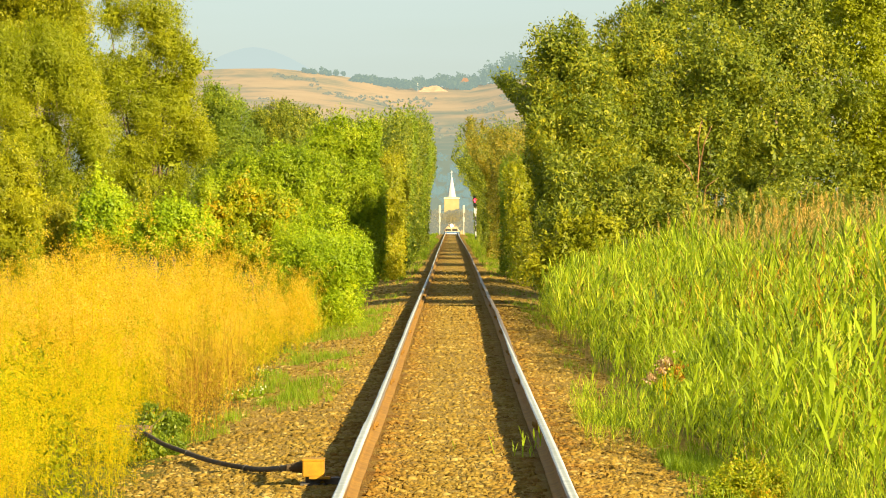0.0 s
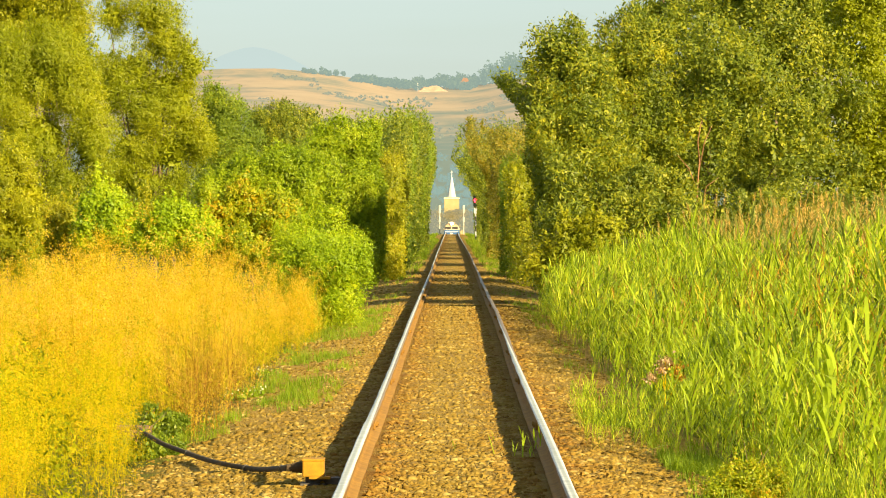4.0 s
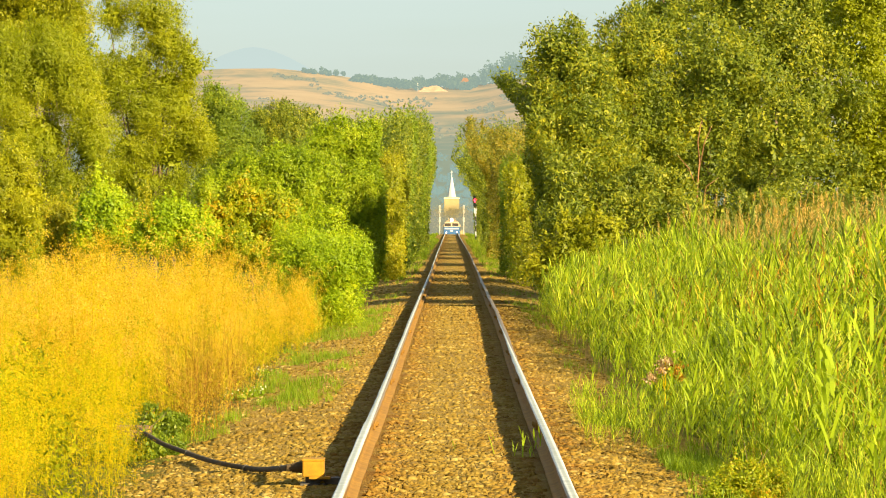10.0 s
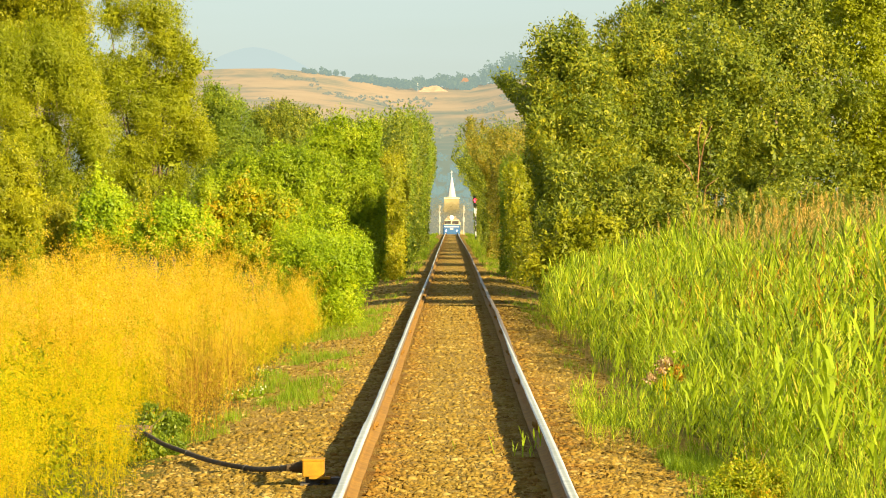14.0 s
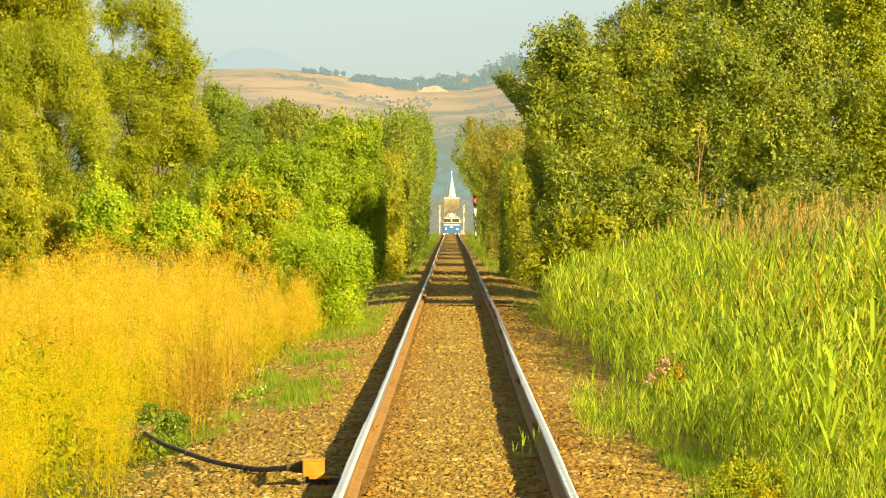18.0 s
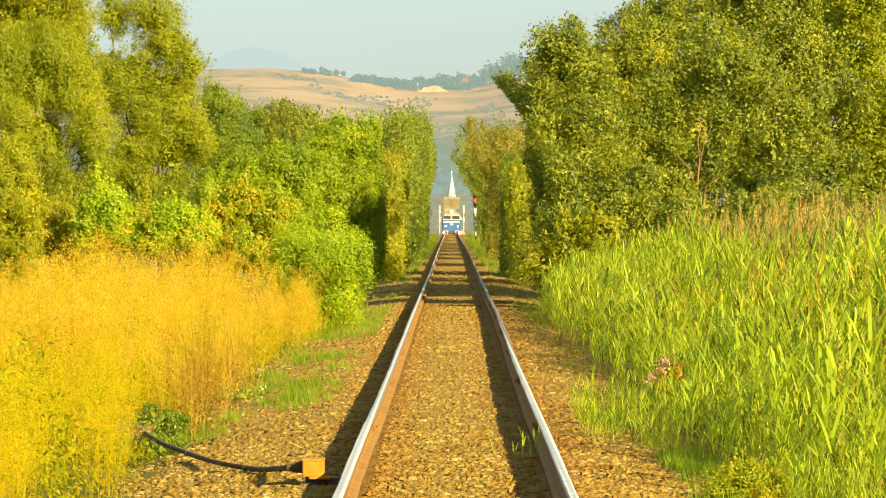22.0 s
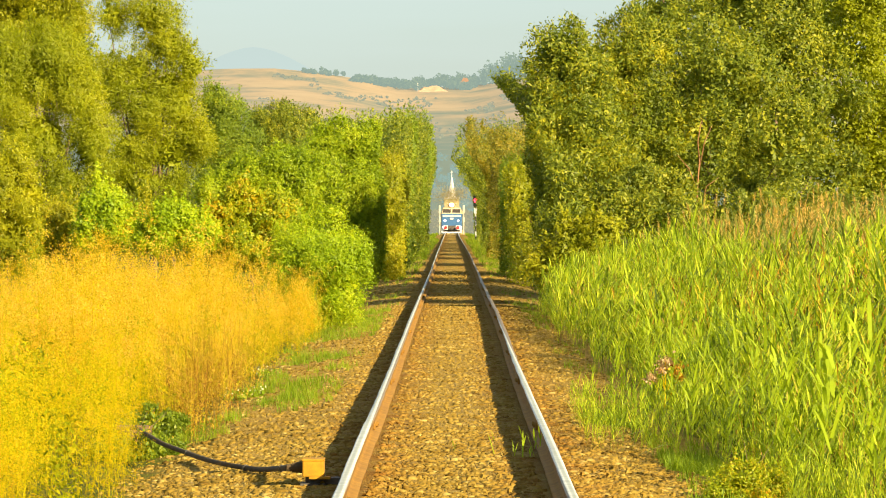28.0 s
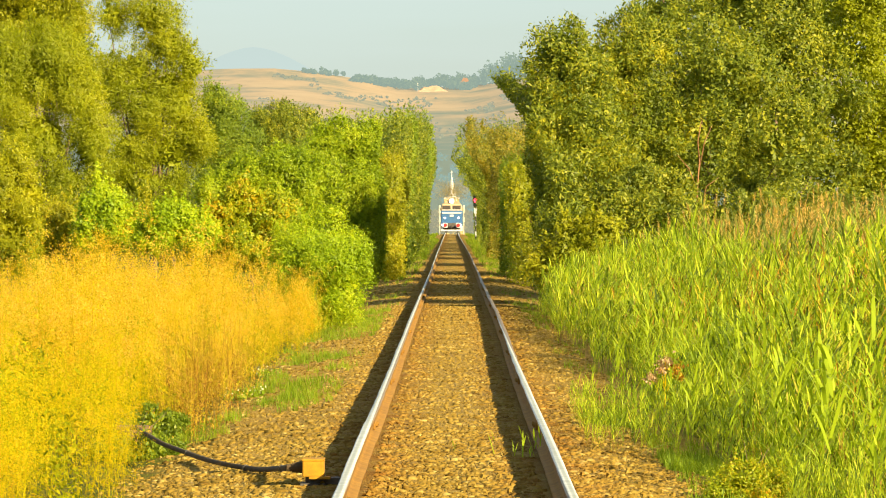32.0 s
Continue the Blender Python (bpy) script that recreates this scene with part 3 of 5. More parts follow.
def far_house():
    x, y = 11.4, 4262.0
    z = float(hill_z(np.array([x]), np.array([y]))[0])
    h = thing("house", x, y, z - 4.6, "small far house with a red tiled roof among trees", "house")
    part("wall", box(bmesh.new(), 0, 0, 5.0, 6, 6, 10, 0.05), PLASTER, h)
    bm = bmesh.new()
    vs = [bm.verts.new(c) for c in ((-4.6, -3.6, 9.5), (4.6, -3.6, 9.5), (4.6, 3.6, 9.5), (-4.6, 3.6, 9.5), (-1.6, 0, 14.5), (1.6, 0, 14.5))]
    for q in ((0, 1, 5, 4), (1, 2, 5), (2, 3, 4, 5), (3, 0, 4), (3, 2, 1, 0)):
        bm.faces.new([vs[k] for k in q])
    part("roof", bm, ROOF_TILE, h)
    x, y = -28.0, 4235.0
    z = float(hill_z(np.array([x]), np.array([y]))[0])
    p = thing("utility_pole", x, y, z, "pale utility pole beside the sandy bank", "pole")
    part("pole", rod(bmesh.new(), (0, 0, -1), (0, 0, 7.5), 0.16, 0.13), WHITE, p)
    part("crossarm", box(bmesh.new(), 0, 0, 7.2, 1.4, 0.2, 0.2), WHITE, p)
    xs = np.linspace(-13, 13, 40)
    zs = np.linspace(-4, 7.5, 14)
    gx, gz = np.meshgrid(xs, zs)
    roll = np.array([noise.noise((a * 0.22, b * 0.35, 2.0)) for a, b in zip(gx.ravel(), gz.ravel())]).reshape(gx.shape)
    lim = 7 - (gx / 13) ** 2 * 6 + roll * 1.5
    v = np.stack([gx - 16, 4225 + (gz + 4) * 2.2 + roll * 2, np.minimum(gz, lim)], -1)
    v[..., 2] += hill_z(v[..., 0], v[..., 1]) - (gz + 4) * 0.25
    i = np.arange(13 * 40).reshape(13, 40)[:, :-1].ravel()
    tagged(mesh_object("sandy_bank", v.reshape(-1, 3), np.stack([i, i + 1, i + 41, i + 40], 1), CLIFF, smooth=True), "bare sandy bank cut into the far hill", "bank", kind="structure")


def church():
    y = 2000.0
    c = thing("church", 0.05, y, -9.0, "cream church tower with a tall white spire and a cross", "church")
    part("tower", box(bmesh.new(), 0, 0, 9.5, 5.9, 5.9, 19.0, 0.1), PLASTER, c)
    part("belfry", box(bmesh.new(), 0, 0, 18.4, 4.6, 4.6, 1.4, 0.1), PLASTER, c)
    part("cornice", box(bmesh.new(), 0, 0, 18.6, 6.3, 6.3, 0.4, 0.05), WHITE, c)
    bm = bmesh.new()
    bmesh.ops.create_cone(bm, cap_ends=True, segments=8, radius1=1.75, radius2=0.08, depth=9.2, matrix=Matrix.Translation((0, 0, 23.3)))
    part("spire", bm, WHITE, c, "tall pointed white spire")
    bm = bmesh.new()
    rod(bm, (0, 0, 27.5), (0, 0, 29.4), 0.14)
    box(bm, 0, 0, 28.8, 0.9, 0.2, 0.22)
    part("cross", bm, WHITE, c)
    part("nave", box(bmesh.new(), 0, 10, 5.5, 10.5, 16, 11, 0.1), PLASTER, c)
    bm = bmesh.new()
    vs = [bm.verts.new(p) for p in ((-5.6, 1.8, 11), (5.6, 1.8, 11), (0, 1.8, 14.6), (-5.6, 18.3, 11), (5.6, 18.3, 11), (0, 18.3, 14.6))]
    for q in ((0, 1, 2), (3, 5, 4), (0, 2, 5, 3), (1, 4, 5, 2), (0, 3, 4, 1)):
        bm.faces.new([vs[k] for k in q])
    part("roof", bm, ROOF_TILE, c)


ground()
hills()
far_woods()
far_house()
church()


# ---- the track ----
def rail_way(side, y):
    """Centre of the rail head: never quite straight."""
    wob = 0.007 * noise.noise((y * 0.11, side * 7.0, 0)) + 0.010 * noise.noise((y * 0.033, side * 3.0, 4.0))
    sag = 0.008 * noise.noise((y * 0.09, side * 5.0, 8.0))
    wob += 0.007 * noise.noise((y * 0.45, side * 2.0, 6.0))
    if side < 0:
        bow = np.interp(y, (38, 44, 51, 60, 75, 97, 140, 170, 250), (0.0, 0.010, 0.017, 0.020, 0.016, 0.011, 0.031, 0.045, 0.0))
    else:
        bow = np.interp(y, (34, 39, 60, 74, 97, 120, 170, 250, 365, 470), (-0.006, 0.006, 0.008, 0.037, 0.080, 0.068, 0.085, 0.115, 0.06, 0.0))
    return side * 0.7535 + wob + float(bow), float(track_z(y)) + sag


def track():
    t = thing("railway_track", 0, 30, -0.18, "single straight railway track with worn shiny rail heads", "railway track")
    head = [(-0.036, -0.014), (-0.030, -0.003), (-0.016, 0.0), (0.016, 0.0), (0.030, -0.003), (0.036, -0.014)]
    side = [(0.036, -0.014), (0.035, -0.042), (0.010, -0.056), (0.009, -0.135), (0.030, -0.148), (0.072, -0.158), (0.074, -0.172), (-0.074, -0.172), (-0.072, -0.158), (-0.030, -0.148), (-0.009, -0.135), (-0.010, -0.056), (-0.035, -0.042), (-0.036, -0.014)]
    ys = np.concatenate([np.arange(-12, 120, 0.75), np.arange(120, 1100, 3.0)])
    for s in (-1, 1):
        made = None
        for name, profile, mat, label in (("rail", side, RAIL_RUST, "rust-brown rail web and foot"), ("rail_head", head, RAIL_TOP, "polished steel running surface")):
            k = len(profile)
            vs = []
            for y in ys:
                cx, cz = rail_way(s, y)
                vs += [(cx + a, y - 30, cz + b + 0.18) for a, b in profile]
            fs = [(i * k + j, i * k + j + 1, (i + 1) * k + j + 1, (i + 1) * k + j) for i in range(len(ys) - 1) for j in range(k - 1)]
            made = mesh_object(name, vs, fs, mat, made or t, label)
        for y in np.arange(33.4, 140, 12.5):
            cx, cz = rail_way(s, y)
            for e in (-1, 1):
                plate = part("fishplate", box(bmesh.new(), cx + e * 0.022, y - 30, cz + 0.18 - 0.095, 0.022, 0.62, 0.075, 0.006), RAIL_RUST, t)
                for b in (-0.22, -0.08, 0.08, 0.22):
                    part("bolt", rod(bmesh.new(), (cx + e * 0.03, y - 30 + b, cz + 0.085), (cx + e * 0.055, y - 30 + b, cz + 0.085), 0.016, None, 6), RAIL_RUST, plate)


track()


def trackside_magnet():
    """Yellow box by the rail, with its cable to a low block in the weeds."""
    m = thing("track_magnet", -1.05, 37.7, -0.235, "chipped yellow trackside box on a dark bracket beside the rail", "signal box")
    part("body", box(bmesh.new(), 0, 0, 0.148, 0.160, 0.30, 0.122, 0.012), YELLOW, m)
    part("lid", box(bmesh.new(), 0, 0, 0.213, 0.168, 0.31, 0.014, 0.005), YELLOW, m)
    part("bracket", box(bmesh.new(), 0.07, 0.02, 0.055, 0.26, 0.16, 0.05, 0.006), IRON, m, "dark iron bracket")
    part("foot", box(bmesh.new(), 0.0, 0.02, 0.015, 0.20, 0.26, 0.05, 0.006), IRON, m)
    part("flange", box(bmesh.new(), 0.05, -0.12, 0.083, 0.16, 0.10, 0.02, 0.004), YELLOW, m)
    bm = bmesh.new()
    rod(bm, (-0.08, 0, 0.155), (-0.16, 0, 0.15), 0.045, 0.036)
    rod(bm, (-0.16, 0, 0.15), (-0.20, 0, 0.15), 0.028)
    part("cable_gland", bm, RUBBER, m, "black cable gland")
    c = thing("signal_cable", -1.9, 38.8, -0.25, "thick black rubber cable sagging over the gravel", "cable")
    pts = [(-1.24, 37.72, -0.085), (-1.37, 38.9, -0.15), (-1.56, 40.3, -0.225), (-1.86, 41.3, -0.235), (-2.1, 42.5, -0.245), (-2.34, 43.9, -0.25), (-2.6, 45.1, -0.23), (-2.84, 46.3, -0.18), (-2.98, 47.1, -0.16)]
    fine = []
    for i in range(len(pts) - 1):
        p0, p1, p2, p3 = (Vector(pts[max(0, min(len(pts) - 1, i + k))]) for k in (-1, 0, 1, 2))
        for q in range(5):
            u = q / 5
            fine.append(0.5 * (2 * p1 + (p2 - p0) * u + (2 * p0 - 5 * p1 + 4 * p2 - p3) * u * u + (3 * p1 - p0 - 3 * p2 + p3) * u ** 3) - Vector((-1.9, 38.8, -0.25)))
    vs, fs = tube(fine, [0.021] * len(fine), 10)
    mesh_object("sheath", vs, fs, RUBBER, c, smooth=True)
    for q in (3, 12, 24):
        d = (fine[q + 1] - fine[q]).normalized() * 0.02
        part("clamp", rod(bmesh.new(), fine[q] - d, fine[q] + d, 0.027, None, 10), IRON, c)
    b = thing("cable_post", -2.96, 47.2, -0.46, "weathered concrete cable block half hidden in dry weeds", "cable post")
    part("block", box(bmesh.new(), 0, 0, 0.13, 0.29, 0.24, 0.28, 0.02), CONCRETE, b)
    part("cap", box(bmesh.new(), -0.01, 0, 0.285, 0.32, 0.27, 0.03, 0.008), CONCRETE, b)


trackside_magnet()


def signal():
    y = 455.0
    s = thing("railway_signal", 2.14, y, float(ground_z(2.14, y)), "railway light signal showing red on a striped mast", "signal")
    for i in range(7):
        part("mast_band", rod(bmesh.new(), (0, 0, i * 0.45), (0, 0, i * 0.45 + 0.45), 0.07), WHITE if i % 2 else IRON, s)
    part("head", box(bmesh.new(), 0, 0, 3.62, 0.44, 0.26, 1.0, 0.06), BLACK, s, "black signal head")
    part("red_lens", rod(bmesh.new(), (0, -0.14, 3.68), (0, -0.18, 3.68), 0.19, None, 16), RED_LAMP, s, "lit red lens")
    part("dark_lens", rod(bmesh.new(), (0, -0.13, 3.28), (0, -0.16, 3.28), 0.09, None, 12), GLASS, s)
    part("hood", box(bmesh.new(), 0, -0.2, 3.9, 0.4, 0.2, 0.03, 0.01), BLACK, s)
    part("plate", box(bmesh.new(), 0, -0.1, 2.75, 0.3, 0.04, 0.5, 0.01), WHITE, s)
    for sx in (-2.36, 2.36):
        y = 1000.0
        p = thing("lineside_mast", sx, y, float(ground_z(sx, y)), "tall white mast with a broad upper plate beside the track", "mast", "masts beside the track")
        part("post", rod(bmesh.new(), (0, 0, 0), (0, 0, 8.3), 0.13, 0.11), MAST, p)
        part("upper_plate", box(bmesh.new(), 0, -0.05, 7.5, 0.42, 0.3, 1.6, 0.1), MAST, p)
        part("lower_plate", box(bmesh.new(), 0, -0.05, 5.5, 0.38, 0.3, 1.1, 0.08), MAST, p)


signal()


# ---- the train ----
def locomotive():
    """Blue diesel locomotive; its nose faces -y and its wheels stand at z = 0."""
    t = thing("locomotive", 0, 1040, 0, "blue and cream diesel locomotive with lit headlamps", "locomotive")
    outline = [(-1.40, 0.95), (-1.48, 1.2), (-1.48, 3.05), (-1.44, 3.5), (-1.30, 3.9), (-0.95, 4.22), (-0.4, 4.40), (0.4, 4.40), (0.95, 4.22), (1.30, 3.9), (1.44, 3.5), (1.48, 3.05), (1.48, 1.2), (1.40, 0.95)]

    def shell(z0, z1, grow, y0, y1, name, mat, label=""):
        prof = []
        pts = outline
        for i in range(len(pts)):
            (xa, za), (xb, zb) = pts[i], pts[(i + 1) % len(pts)]
            for u in np.linspace(0, 1, 6)[:-1]:
                z = za + (zb - za) * u
                if z0 - 1e-6 <= z <= z1 + 1e-6:
                    prof.append((xa + (xb - xa) * u, z))
        prof = sorted({(round(a, 3), round(b, 3)) for a, b in prof}, key=lambda q: math.atan2(q[1] - (z0 + z1) / 2, q[0]))
        bm = bmesh.new()
        rings = []
        for y, k in ((y0, 0.93), (y0 + 0.12, 0.98), (y0 + 0.4, 1.0), (y1 - 0.4, 1.0), (y1, 0.93)):
            rake = 0.0
            rings.append([bm.verts.new((a * k * grow, y + rake + max(0, b - 2.9) * (0.22 if y < 3 else 0), b)) for a, b in prof])
        n = len(prof)
        for r in range(len(rings) - 1):
            for i in range(n):
                bm.faces.new((rings[r][i], rings[r][(i + 1) % n], rings[r + 1][(i + 1) % n], rings[r + 1][i]))
        bm.faces.new(rings[0][::-1])
        bm.faces.new(rings[-1])
        return part(name, bm, mat, t, label)

    shell(0.95, 3.05, 1.0, 0, 17, "body", BLUE, "blue painted lower body")
    shell(3.05, 3.95, 0.995, 0.03, 16.97, "cab_band", CREAM, "cream window band")
    shell(3.9, 4.4, 0.99, 0.16, 16.8, "roof", ROOF_PAINT, "sooty tan weathered roof")
    for sx in (-0.68, 0.68):
        w = part("windscreen", box(bmesh.new(), sx, 0.12, 3.45, 1.14, 0.08, 0.56, 0.04, (-12, 0, 0)), SCREEN, t, "dark windscreen")
        part("frame", box(bmesh.new(), sx, 0.08, 3.17, 1.2, 0.06, 0.06, 0.01), WHITE, w)
        lamp = part("headlamp", rod(bmesh.new(), (sx * 1.38, 0.05, 2.06), (sx * 1.38, -0.07, 2.06), 0.2, 0.18, 16), IRON, t)
        part("lens", rod(bmesh.new(), (sx * 1.38, -0.07, 2.06), (sx * 1.38, -0.09, 2.06), 0.12, None, 16), LOW_LAMP, lamp, "lit white lens")
        buf = part("buffer", rod(bmesh.new(), (sx * 1.29, -0.05, 1.05), (sx * 1.29, -0.5, 1.05), 0.11, None, 12), IRON, t)
        part("buffer_head", rod(bmesh.new(), (sx * 1.29, -0.5, 1.05), (sx * 1.29, -0.56, 1.05), 0.25, None, 18), RED, buf, "red buffer head")
        part("marker_lamp", rod(bmesh.new(), (sx * 1.87, -0.04, 1.1), (sx * 1.87, -0.12, 1.1), 0.11, None, 14), LOW_LAMP, t, "lit white marker lamp")
        part("buffer_plate", box(bmesh.new(), sx * 1.29, -0.02, 1.05, 0.62, 0.06, 0.66, 0.03), WHITE, t)
        part("step", box(bmesh.new(), sx * 1.95, 0.1, 0.62, 0.30, 0.3, 0.62, 0.03), WHITE, t, "white edged step")
        part("mirror", box(bmesh.new(), sx * 2.28, 0.45, 3.25, 0.14, 0.06, 0.4, 0.02), CREAM, t)
        part("roof_horn", rod(bmesh.new(), (sx * 0.9, 0.8, 4.3), (sx * 0.9, 0.35, 4.52), 0.05, 0.11, 10), CREAM, t)
    part("stripe", box(bmesh.new(), 0, -0.02, 2.72, 2.6, 0.05, 0.18, 0.01), WHITE, t, "white waist stripe")
    part("emblem", box(bmesh.new(), 0, -0.025, 2.35, 0.5, 0.04, 0.28, 0.01), WHITE, t)
    lamp = part("top_headlamp", box(bmesh.new(), 0, 0.34, 4.32, 0.72, 0.3, 0.62, 0.1), CREAM, t)
    part("lens", rod(bmesh.new(), (0, 0.19, 4.32), (0, 0.15, 4.32), 0.27, None, 20), HEAD_LAMP, lamp, "lit warm white lens")
    part("buffer_beam", box(bmesh.new(), 0, 0.06, 1.05, 2.75, 0.14, 0.62, 0.03), IRON, t, "dark buffer beam")
    bm = bmesh.new()
    rod(bm, (0, -0.05, 1.0), (0, -0.36, 0.96), 0.06)
    rod(bm, (0, -0.36, 1.02), (0, -0.38, 0.6), 0.04)
    part("coupling", bm, IRON, t)
    for sx in (-0.35, 0.35):
        part("air_hose", rod(bmesh.new(), (sx, -0.08, 0.95), (sx * 1.2, -0.22, 0.45), 0.03), BLACK, t)
    part("snow_plough", box(bmesh.new(), 0, 0.02, 0.36, 2.5, 0.16, 0.22, 0.04, (-18, 0, 0)), WHITE, t, "white front plough")
    for cy in (3.6, 13.4):
        part("bogie", box(bmesh.new(), 0, cy, 0.72, 2.3, 4.2, 0.4, 0.06), IRON, t)
        for wy in (-1.5, 0, 1.5):
            w = part("wheelset", rod(bmesh.new(), (-1.0, cy + wy, 0.5), (1.0, cy + wy, 0.5), 0.09), IRON, t)
            for sx in (-0.75, 0.75):
                part("wheel", rod(bmesh.new(), (sx - 0.07, cy + wy, 0.5), (sx + 0.07, cy + wy, 0.5), 0.5, None, 24), IRON, w)
    part("fuel_tank", box(bmesh.new(), 0, 8.5, 0.72, 2.3, 4.0, 0.62, 0.1), IRON, t)
    return t


LOCO = locomotive()


def exhaust():
    """Thin smoke that hangs over the locomotive, in a few soft puffs."""
    t = thing("exhaust_smoke", 0, 1040, 0, "thin brownish exhaust smoke over the locomotive", "smoke")
    for px, py, pz, rx, rz, n in ((0.0, 20, 5.6, 1.0, 0.6, 4500), (-1.5, 38, 6.2, 1.4, 0.7, 2600), (1.5, 42, 6.4, 1.3, 0.7, 2600)):
        q = rng.normal(size=(n, 3)) * (rx, 3.0, rz) + (px, py, pz)
        v, f = seed_tris(q, 0.06)
        tagged(mesh_object("puff", v, f, SMOKE, t), kind="stuff")
    return t


SMOKE_CLOUD = exhaust()


def motions():
    rows = []
    for s in range(0, 33, 2):
        y = 685.0 + 11.1 * (32 - s)
        z = float(track_z(y + 3))
        dip = math.degrees(math.atan((float(track_z(y + 15)) - z) / 12.0))
        rows.append((float(s), pose(0, y, z, dip, 0, 0)))
    walk(LOCO, rows)
    walk(SMOKE_CLOUD, [(t, pose(*m.translation)) for t, m in rows])
    for i, (reed, size) in enumerate(SWAYING + PLUMED):
        home = reed.matrix_world.translation
        rows = []
        for s in range(0, 65):
            t = s * 0.5
            gust = 0.6 + 0.4 * math.sin(t * 0.37 + i * 0.4)
            a = size * gust * math.sin(t * 2.1 + i * 1.3) + 0.3 * size * math.sin(t * 3.7 + i)
            b = size * 0.5 * gust * math.sin(t * 1.6 + i * 2.2)
            rows.append((t, pose(home.x, home.y, home.z, b, a, 0)))
        walk(reed, rows)


# ---- trees and bushes beside the track ----
# west side, from the camera outwards
plant("shrub", -2.71, 95.0, [(-2.39, 95.0, 1.07, 0.78, 0.84, 0.93), (-2.89, 95.0, 0.88, 0.58, 0.71, 0.79), (-2.02, 95.0, 0.67, 0.44, 0.59, 0.65), (-2.55, 95.0, 0.20, 0.63, 0.57, 0.49), (-2.13, 95.0, 0.25, 0.40, 0.44, 0.49), (-3.13, 95.0, 0.25, 0.42, 0.38, 0.42)], LEAF_BRIGHT, 40000, 0.046, "bright green rounded bush beside the track", "bush", slim=0.42, clump=0.08, trunk=0.025, limbs=6, shoots=120, shoot=0.9, fine=True)
plant("shrub", -3.86, 98.0, [(-4.10, 98.0, 2.14, 0.33, 0.29, 0.28), (-3.59, 98.0, 1.88, 0.52, 0.47, 0.30), (-4.43, 98.0, 1.84, 0.37, 0.33, 0.28), (-3.23, 98.0, 1.67, 0.39, 0.35, 0.33), (-3.94, 98.0, 1.35, 0.61, 0.55, 0.44), (-3.28, 98.0, 1.18, 0.48, 0.43, 0.48), (-4.48, 98.0, 1.29, 0.44, 0.39, 0.39)], LEAF_AUTUMN, 24000, 0.058, "bush turning yellow and orange in autumn", "bush", slim=0.5, clump=0.09, trunk=0.022, limbs=3, shoots=60, shoot=0.7, fine=True)
plant("shrub", -5.33, 97.0, [(-5.35, 97.0, 1.67, 0.45, 0.41, 0.37), (-4.92, 97.0, 1.49, 0.41, 0.37, 0.28), (-5.71, 97.0, 1.43, 0.37, 0.33, 0.26)], LEAF_BRIGHT, 16000, 0.058, "low bright green leafy shrub behind dry weeds", "bush", slim=0.55, clump=0.09, trunk=0.025, shoots=30, fine=True)
plant("shrub", -6.80, 99.0, [(-6.78, 99.0, 1.86, 0.37, 0.49, 0.55), (-6.56, 99.0, 1.56, 0.33, 0.36, 0.40), (-7.06, 99.0, 1.51, 0.33, 0.36, 0.40)], LEAF_BRIGHT, 15000, 0.058, "low bright green leafy shrub behind dry weeds", "bush", slim=0.6, clump=0.09, trunk=0.025, shoots=40, fine=True)
plant("shrub", -7.37, 101.0, [(-6.24, 101.0, 1.70, 0.45, 0.40, 0.38), (-7.76, 101.0, 1.61, 0.54, 0.48, 0.45), (-8.12, 101.0, 1.41, 0.45, 0.40, 0.38)], LEAF_GOLD, 11000, 0.06, "drab yellow-green shrub between brighter ones", "bush", slim=0.4, clump=0.09, trunk=0.025, shoots=30, fine=True)
plant("shrub", -8.49, 97.0, [(-8.44, 97.0, 2.70, 0.39, 0.45, 0.50), (-8.12, 97.0, 2.14, 0.45, 0.45, 0.50), (-8.72, 97.0, 2.27, 0.43, 0.58, 0.65), (-8.42, 97.0, 1.57, 0.56, 0.50, 0.47), (-8.38, 97.0, 1.03, 0.54, 0.48, 0.43), (-8.85, 97.0, 1.08, 0.43, 0.39, 0.43)], LEAF_YELLOW, 24000, 0.055, "yellow-green willow bush behind dry weeds", "bush", slim=0.32, clump=0.09, trunk=0.025, shoots=30, fine=True)
plant("willow_tree", -8.53, 106.0, [(-8.52, 106.0, 4.96, 0.94, 0.85, 0.85), (-9.20, 106.0, 4.55, 0.73, 0.91, 1.01), (-7.93, 106.0, 4.37, 0.59, 0.70, 0.78), (-7.49, 106.0, 3.28, 0.54, 0.76, 0.85), (-8.61, 106.0, 3.43, 0.92, 0.83, 0.85), (-8.14, 106.0, 2.49, 0.66, 0.59, 0.52), (-9.79, 106.0, 5.02, 0.59, 0.95, 1.06)], LEAF_WILLOW, 62000, 0.06, "dense olive-green willow with narrow leaves", slim=0.28, clump=0.12, trunk=0.09, lean=(0, 0, -0.4), fine=True)
plant("willow_tree", -10.11, 122.0, [(-10.25, 122.0, 6.73, 1.15, 1.04, 0.70), (-9.16, 122.0, 6.49, 0.61, 0.61, 0.68), (-11.13, 122.0, 6.87, 0.81, 0.73, 0.81), (-9.91, 122.0, 7.82, 1.49, 1.34, 0.95)], LEAF_YELLOW, 24000, 0.08, "tall olive-green willow rising behind a lower one", slim=0.3, clump=0.16, trunk=0.12, fine=True)
